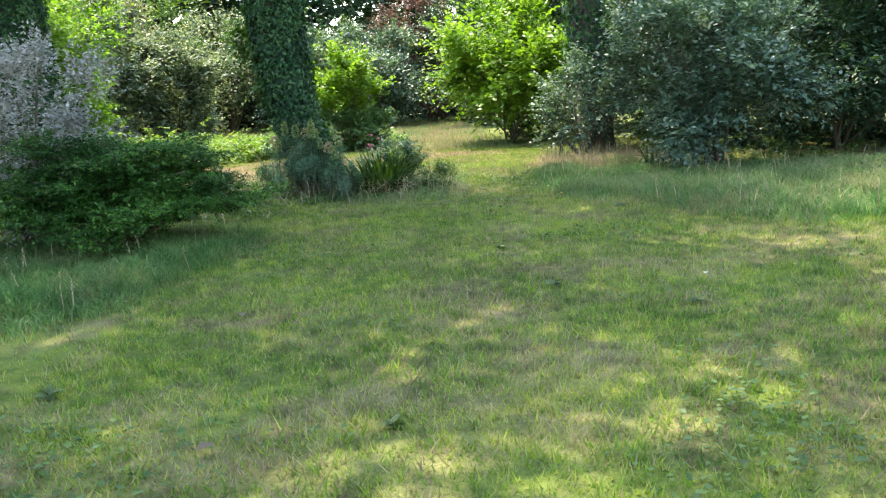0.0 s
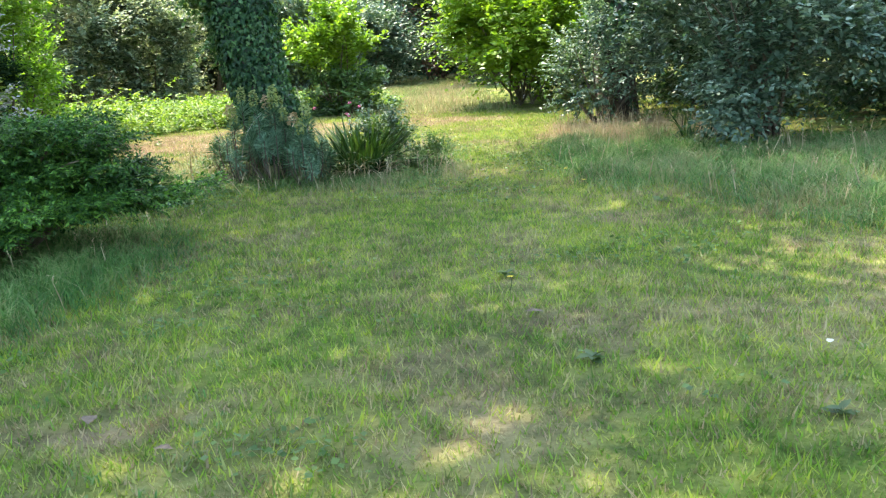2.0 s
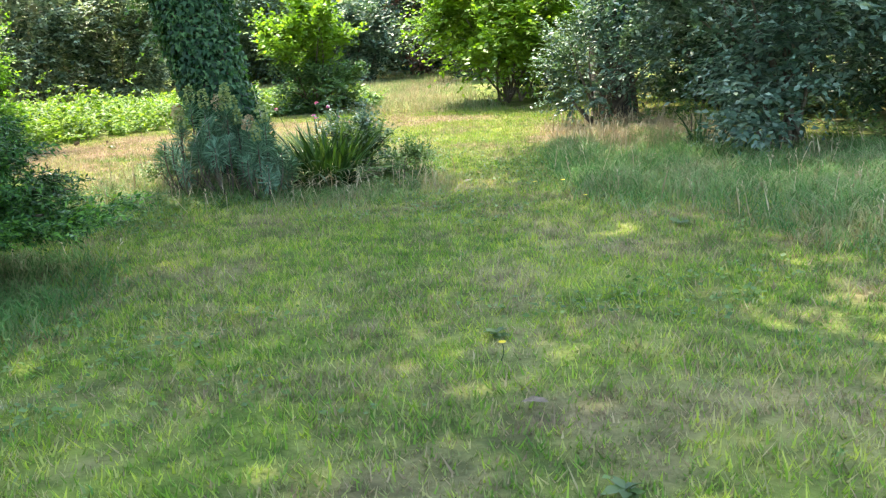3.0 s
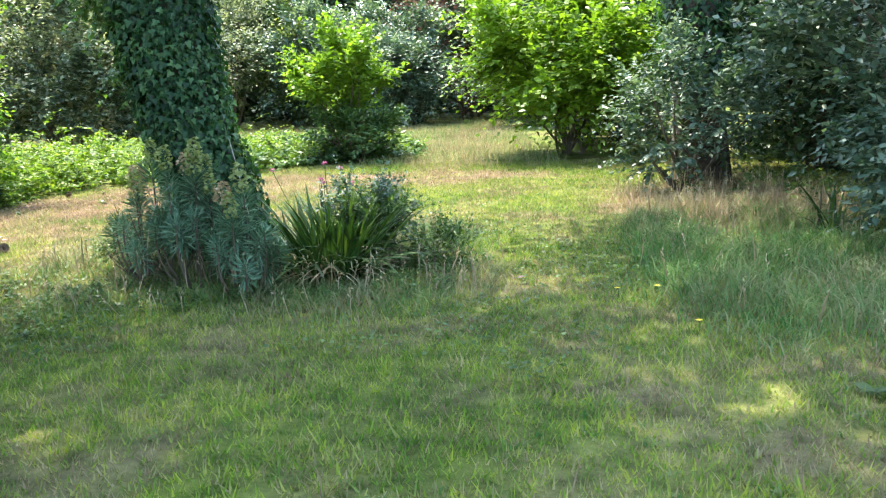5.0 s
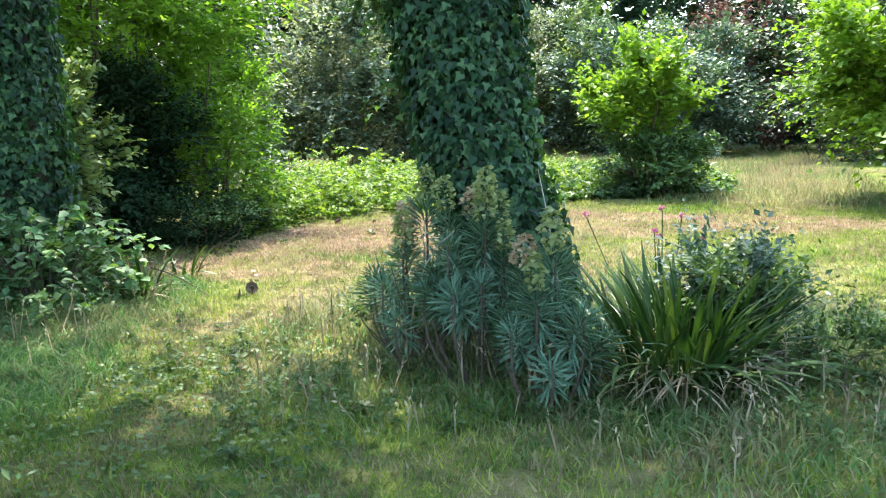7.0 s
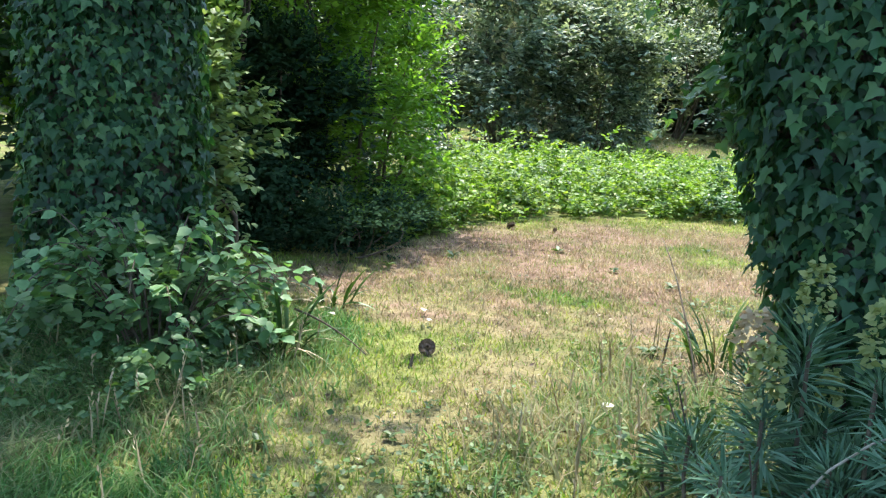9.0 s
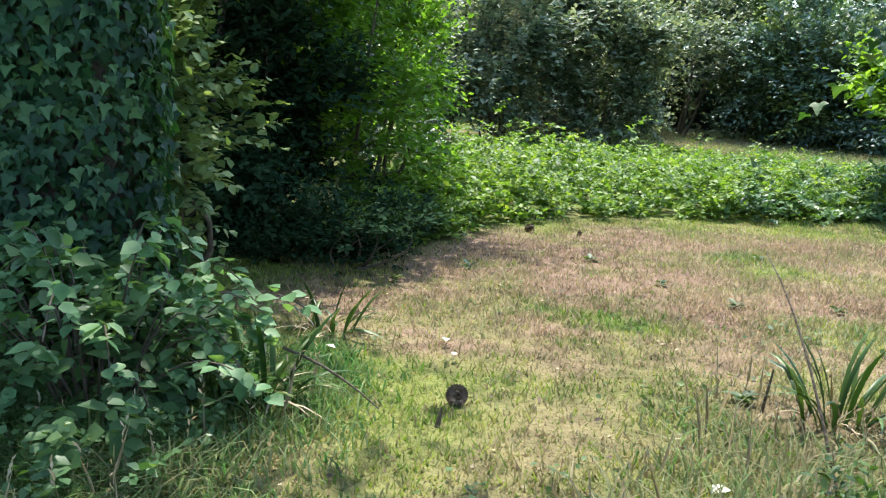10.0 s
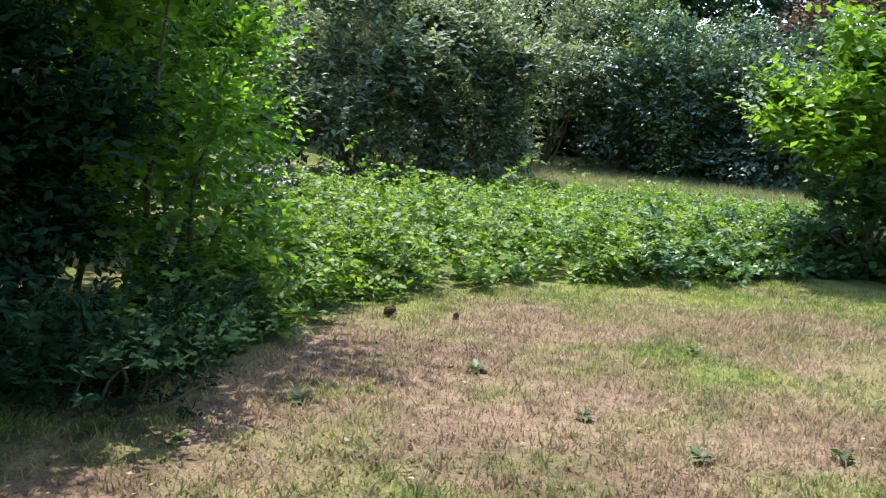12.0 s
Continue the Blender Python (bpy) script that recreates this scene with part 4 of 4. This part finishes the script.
strap_plant("strap_plant", -0.02, 8.22, 290, 0.32, 0.74, "clump of upright green strap leaves with dry ones at its foot", 84, 130, 0.026)
strap_plant("strap_plant", -4.25, 9.0, 30, 0.14, 0.5, "upright strap leaves beside the brambles", 85, 8)
strap_plant("strap_plant", -4.75, 10.1, 16, 0.14, 0.36, "short pale strap leaves at the edge of the dry turf", 86, 12)
strap_plant("strap_plant", -2.15, 10.45, 26, 0.15, 0.5, "green strap leaves behind the euphorbias", 87, 4)
strap_plant("strap_plant", 4.05, 9.3, 22, 0.22, 0.6, "arching strap leaves at the foot of the grey bush", 88, 16)
shrub("low_shrub", 0.16, 8.75, (0.28, 0.33, 0.26), 0.46, 2200, 0.048, M_GREY, "grey-green leafy shoots in the planted clump", seed=93, lumps=10, twig=0.25, stems=8, stem_r=0.01)
shrub("low_shrub", 0.24, 8.48, (0.30, 0.36, 0.24), 0.3, 3000, 0.046, M_MID, "low grey-green shrub in the planted clump", seed=89, lumps=12, twig=0.25, stems=8, stem_r=0.012)
shrub("low_shrub", -1.75, 8.55, (0.3, 0.3, 0.2), 0.2, 1500, 0.035, M_MID, "small leafy weeds at the edge of the clump", seed=90, lumps=8, twig=0.2, stems=5, stem_r=0.008)
shrub("low_shrub", 0.75, 8.4, (0.35, 0.4, 0.15), 0.14, 1800, 0.035, M_MID, "leafy weeds at the edge of the clump", seed=91, lumps=8, twig=0.2, stems=5, stem_r=0.008)


def valerian(x, y, seed):
    rng = rng_of(seed)
    ob = thing("valerian", (x, y, ground_z(x, y)), "pink valerian flowers on thin stems behind the strap leaves", "flower")
    for i in range(6):
        tip = (rng.normal(0, 0.2), rng.normal(0, 0.1), rng.uniform(0.62, 0.8))
        stem = part("stem", tube("stem", bend((tip[0] * 0.3, 0, 0), tip, (0, 0, 0)), np.full(6, 0.004), 4), M_STRAP, ob)
        part("flower_head", flower_mesh(rng, 30, 0.035, 0.022), M_PINK, stem, "small pink flower head", m=Matrix.Translation(tip) @ Matrix.Scale(0.6, 4))


valerian(-0.25, 9.1, 95)


def bramble_bush(x, y, seed):
    """Brambles at the foot of the ivy tree: arching canes with large leaves in threes."""
    rng = rng_of(seed)
    ob = thing("bramble_bush", (x, y, ground_z(x, y)), "leafy green bramble with arching canes under the ivy tree", "brambles")
    one = leaves_mesh("bramble_leaf", np.zeros((1, 3)), np.array([[1.0, 0, 0]]), np.array([[0, 0, 1.0]]), 1.0, BROAD, 1.15)
    for i in range(44):
        a = rng.uniform(0, 2 * np.pi)
        reach, top = rng.uniform(0.35, 0.95), rng.uniform(0.35, 0.85)
        end = np.array([math.cos(a) * reach, math.sin(a) * reach * 0.9, top * rng.uniform(0.35, 0.9)])
        pts = bend((end[0] * 0.15, end[1] * 0.15, 0), end, (0, 0, top * 0.45), 9)
        cane = part("cane", tube("cane", pts, np.linspace(0.006, 0.003, 9), 4), M_TWIG, ob)
        for k in range(3, 9):
            for j in (-1, 0, 1):
                m = Matrix.Translation(pts[k] + rng.normal(0, 0.02, 3)) @ Matrix.Rotation(a + j * 1.15 + rng.normal(0, 0.5), 4, "Z") @ Matrix.Rotation(rng.normal(0.25, 0.3), 4, "Y") @ Matrix.Rotation(rng.normal(0, 0.3), 4, "X")
                part("bramble_leaf", one, M_BRAMBLE_ONE, cane, m=m @ Matrix.Scale(rng.uniform(0.055, 0.095), 4))
    P, U, N, s, _ = crown_leaves(rng, (0.75, 0.62, 0.34), 0.32, 1500, 0.085, 12, 6, 0.25, -0.9, 0.3)
    part("inner_foliage", leaves_mesh("inner_foliage", P[P[:, 2] > 0.02], U[P[:, 2] > 0.02], N[P[:, 2] > 0.02], s[P[:, 2] > 0.02], BROAD, 1.1), M_BRAMBLE, ob)


bramble_bush(-4.65, 8.5, 96)
rough_grass("rough_turf", [(-2.3, 7.6), (-1.6, 6.9), (0.2, 6.9), (1.1, 7.3), (1.3, 8.6), (0.7, 8.8), (0.2, 7.9), (-0.9, 7.5), (-1.9, 8.1)], 11000, 0.06, 0.17, "rough mixed grass and weeds before the planted clump", 28, 0.12, 130)
rough_grass("lush_grass", [(-4.4, 5.6), (-2.7, 5.9), (-2.75, 6.7), (-3.3, 7.6), (-3.8, 8.4), (-4.5, 7.2)], 24000, 0.08, 0.21, "lush flopping grass beside the path", 29, -0.15, 50)
rough_grass("wispy_grass", [(-2.7, 8.3), (-1.8, 8.0), (-1.6, 9.2), (-1.8, 10.4), (-2.7, 10.6)], 4200, 0.08, 0.24, "wispy green grass tufts beside the dry turf", 26, 0.1, 50)
ground_cover("leafy_weeds", [(-3.3, 7.2), (-1.4, 6.5), (-0.6, 7.3), (-1.5, 8.1), (-2.6, 8.6)], 220, 0.14, 0.034, M_MID, "low leafy weeds in the grass before the clump", 34, 7, 3)
ground_cover("leafy_weeds", [(-0.7, 7.4), (0.9, 7.5), (1.2, 8.8), (0.5, 8.3)], 200, 0.16, 0.034, M_MID, "low leafy weeds in the grass before the clump", 35, 7, 3)
ground_cover("leafy_weeds", [(-5.6, 7.0), (-4.2, 7.1), (-3.8, 8.1), (-4.3, 8.9), (-5.4, 8.2)], 240, 0.32, 0.05, M_BRAMBLE, "leafy weeds in the long grass under the ivy tree", 36, 7, 3)
ground_cover("leafy_weeds", [(2.6, 12.6), (4.6, 10.4), (6.4, 9.0), (7.4, 9.4), (5.0, 12.2), (3.4, 13.6)], 380, 0.34, 0.06, M_MID, "leafy weeds along the foot of the bushes", 37, 7, 3)
rough_grass("straw_tufts", [(-5.0, 10.6), (-2.4, 10.6), (-1.2, 13.5), (-2.2, 16.4), (-4.4, 15.3), (-5.4, 13.2)], 15000, 0.03, 0.085, "short straw-coloured tufts on the parched turf", 27, 0.35)
rough_grass("dead_grass", [(2.5, 10.3), (4.5, 9.9), (4.8, 12.2), (3.6, 13.2), (2.4, 12.8)], 5000, 0.10, 0.24, "reddish dead grass stalks before the dark trunk", 25, 0.75, 200)


# ---- small things on the turf ----
def pine_cone(x, y, size, turn, seed):
    rng = rng_of(seed)
    ob = thing("pine_cone", (x, y, ground_z(x, y) + size * 0.38), "open brown pine cone lying on the dry grass", "pine cone", "fallen pine cones")
    ob.rotation_euler = (radians(66), 0, turn)
    z = np.linspace(-0.5, 0.5, 9)
    r = 0.24 * np.sqrt(np.maximum(0.02, 1 - (z / 0.52) ** 2))
    part("core", tube("core", np.stack([0 * z, 0 * z, z], -1) * size, r * size, 8), M_CONE, ob)
    n = 90
    s = (np.arange(n) + 0.5) / n
    a = np.arange(n) * 2.39996
    zz = (s - 0.5) * 0.85
    rr = 0.42 * np.sqrt(np.maximum(0.03, 1 - (zz / 0.53) ** 2))
    out = np.stack([np.cos(a), np.sin(a), 0 * a], -1)
    P = (out * rr[:, None] * 0.6 + np.stack([0 * a, 0 * a, zz], -1)) * size
    U = out + np.array([0, 0, 0.55])
    tagged(part("scale_cover", leaves_mesh("scale_cover", P, U, np.array([0, 0, 1.0]) - out * 0.5, size * 0.27, BROAD, 1.2), M_CONE, ob), kind="stuff")


for i, (px, py, ps) in enumerate([(-3.60, 9.58, 0.105), (-5.50, 14.14, 0.10), (-5.05, 14.35, 0.05)]):
    pine_cone(px, py, ps, 0.7 + i * 1.3, 300 + i)


def weed(x, y, size, n, seed, mat, label="flat rosette of broad weed leaves in the turf"):
    rng = rng_of(seed)
    ob = thing("weed", (x, y, ground_z(x, y) + 0.01), label, "weed", "weeds in the turf")
    one = leaves_mesh("leaf", np.zeros((1, 3)), np.array([[1.0, 0, 0]]), np.array([[0, 0, 1.0]]), 1.0, BROAD, 0.75)
    for i in range(n):
        m = Matrix.Rotation(i * 2.4 + rng.normal(0, 0.3), 4, "Z") @ Matrix.Rotation(-rng.uniform(0.05, 0.5), 4, "Y") @ Matrix.Rotation(rng.normal(0, 0.3), 4, "X")
        part("leaf", one, mat, ob, m=Matrix.Translation((0, 0, 0.005 * (i % 5))) @ m @ Matrix.Scale(size * rng.uniform(0.4, 0.85), 4))


WEEDS = [(2.05, 1.85, 0.11), (1.66, 3.35, 0.10), (1.2, -0.66, 0.09), (-0.62, -0.12, 0.13), (-3.05, 12.36, 0.12), (-3.65, 12.6, 0.08), (-4.42, 13.1, 0.12), (-2.45, 12.7, 0.11), (-3.3, 14.2, 0.10), (2.9, 1.2, 0.09),
         (-2.55, 10.4, 0.14), (-4.55, 9.55, 0.1), (-5.2, 11.4, 0.12), (-5.0, 12.1, 0.12), (-3.0, 8.4, 0.08), (-2.7, 9.0, 0.09), (-1.3, 7.3, 0.1), (-1.9, 7.6, 0.11), (-2.4, 7.8, 0.09), (0.9, 7.9, 0.1), (2.3, 8.4, 0.12), (3.0, 5.6, 0.12), (2.6, 6.9, 0.1), (-3.4, 8.0, 0.1)]
for i, (px, py, ps) in enumerate(WEEDS):
    weed(px, py, ps, 11, 400 + i, M_WEED)


def dandelion(x, y, tall, seed):
    rng = rng_of(seed)
    ob = thing("dandelion", (x, y, ground_z(x, y)), "small yellow dandelion flower in the lawn", "flower", "dandelions")
    part("stem", tube("stem", bend((0, 0, 0), (0.01, 0, tall), (0.01, 0, 0)), np.full(6, 0.002), 4), M_STRAP, ob)
    a = np.arange(26) * 2.4
    out = np.stack([np.cos(a), np.sin(a), 0.25 + 0 * a], -1)
    part("flower_head", leaves_mesh("flower_head", np.zeros((26, 3)) + np.array([0.01, 0, tall]), out, np.zeros((26, 3)) + np.array([0, 0, 1.0]), 0.022, NARROW, 1.4), M_YELLOW, ob)


for i, (px, py) in enumerate([(2.04, 7.35), (2.3, 7.45), (1.68, 3.05), (2.42, 6.6)]):
    dandelion(px, py, 0.09, 500 + i)


def fallen_leaf(x, y, size, seed, mat, label):
    P = np.array([[0, 0, 0.0]])
    me = leaves_mesh("fallen_leaf", P, np.array([[math.cos(seed), math.sin(seed), 0.12]]), np.array([[0.1, 0.1, 1.0]]), size, BROAD, 1.0)
    me.materials.append(mat)
    ob = tagged(new("fallen_leaf", me), label, "leaf", "fallen leaves")
    ob.location = (x, y, ground_z(x, y) + 0.045)


for i, (px, py, ps) in enumerate([(1.86, 2.5, 0.11), (0.48, -0.86, 0.09), (-0.05, 1.32, 0.1), (0.35, 1.0, 0.08), (1.4, 7.9, 0.08)]):
    fallen_leaf(px, py, ps, 600 + i, M_CONE, "curled brown fallen leaf on the grass")
for i, (px, py, ps) in enumerate([(-2.35, 9.35, 0.09), (-4.1, 10.3, 0.07), (-4.5, 9.75, 0.08), (3.1, 1.9, 0.05), (-3.9, 10.05, 0.05)]):
    fallen_leaf(px, py, ps, 620 + i, M_WHITE, "bleached pale fallen leaf on the grass")


def twig(pts, r, label):
    me = tube("twig", pts, np.linspace(r, r * 0.4, len(pts)), 5)
    me.materials.append(M_PALE_TWIG if "bleached" in label else M_TWIG)
    tagged(new("twig", me), label, "twig")


twig(bend((3.92, 9.62, -0.02), (3.95, 9.6, 0.42), (0.02, 0, 0)), 0.012, "thin dark dead stalk standing in the long grass")
twig(bend((-3.52, 9.29, 0.0), (-3.51, 9.31, 0.09), (0, 0, 0)), 0.014, "short dark twig stub in the turf")
twig(bend((-2.05, 9.75, 0), (-2.5, 10.3, 0.75), (0, 0, 0.1)), 0.007, "thin arching dead stem")
twig(bend((-0.52, 7.98, 0.1), (-0.62, 7.86, 1.11), (0.02, 0, 0)), 0.006, "thin upright bleached dead stem before the ivy")
twig(bend((-1.4, 8.0, 0.1), (-1.0, 7.72, 0.82), (-0.04, -0.04, 0.1)), 0.006, "arching bleached dead stem in the euphorbia")
twig(bend((-4.15, 9.05, 0.28), (-3.75, 9.2, 0.06), (0, 0, 0.03)), 0.008, "pale broken stem leaning from the strap leaves")
twig(bend((-2.45, 10.35, 0), (-2.42, 10.36, 0.22), (0, 0, 0)), 0.01, "dark upright stub in the weeds")
for i in range(9):
    a = 2.2 + i * 0.33
    r = 0.45 + 0.05 * (i % 3)
    twig(bend((-1.25 + 0.08 * math.cos(a), 8.3 + 0.08 * math.sin(a), 0), (-1.3 + r * math.cos(a), 8.3 + r * math.sin(a), 0.25 + 0.12 * (i % 4)), (0.05 * math.cos(a), 0.05 * math.sin(a), -0.08)), 0.007, "bare arching woody stem beside the euphorbia")


def litter():
    """Crumbs of dead leaf and bark on the parched turf."""
    rng = rng_of(701)
    x, y = rng.uniform(-6, 1.5, 2600), rng.uniform(7.5, 16.5, 2600)
    keep = (rng.random(2600) < 0.15 + 0.8 * dryness(x, y)) & ~inside(x, y, BRACKEN)
    x, y = x[keep], y[keep]
    P = np.stack([x, y, height(x, y) + rng.uniform(0.004, 0.025, len(x))], -1)
    a = rng.uniform(0, 2 * np.pi, len(x))
    U = np.stack([np.cos(a), np.sin(a), rng.normal(0, 0.2, len(a))], -1)
    N = np.array([0, 0, 1.0]) + rng.normal(0, 0.4, P.shape)
    half = len(x) * 2 // 3
    for pick, mat, label in ((slice(0, half), M_CONE, "dark crumbs of dead leaf and bark on the turf"), (slice(half, None), M_STRAW, "pale straw scraps on the turf")):
        me = leaves_mesh("leaf_litter", P[pick], U[pick], N[pick], rng.uniform(0.012, 0.04, len(P[pick])), LEAF, 1.0)
        me.materials.append(mat)
        tagged(new("leaf_litter", me), label, "litter", kind="stuff")


litter()
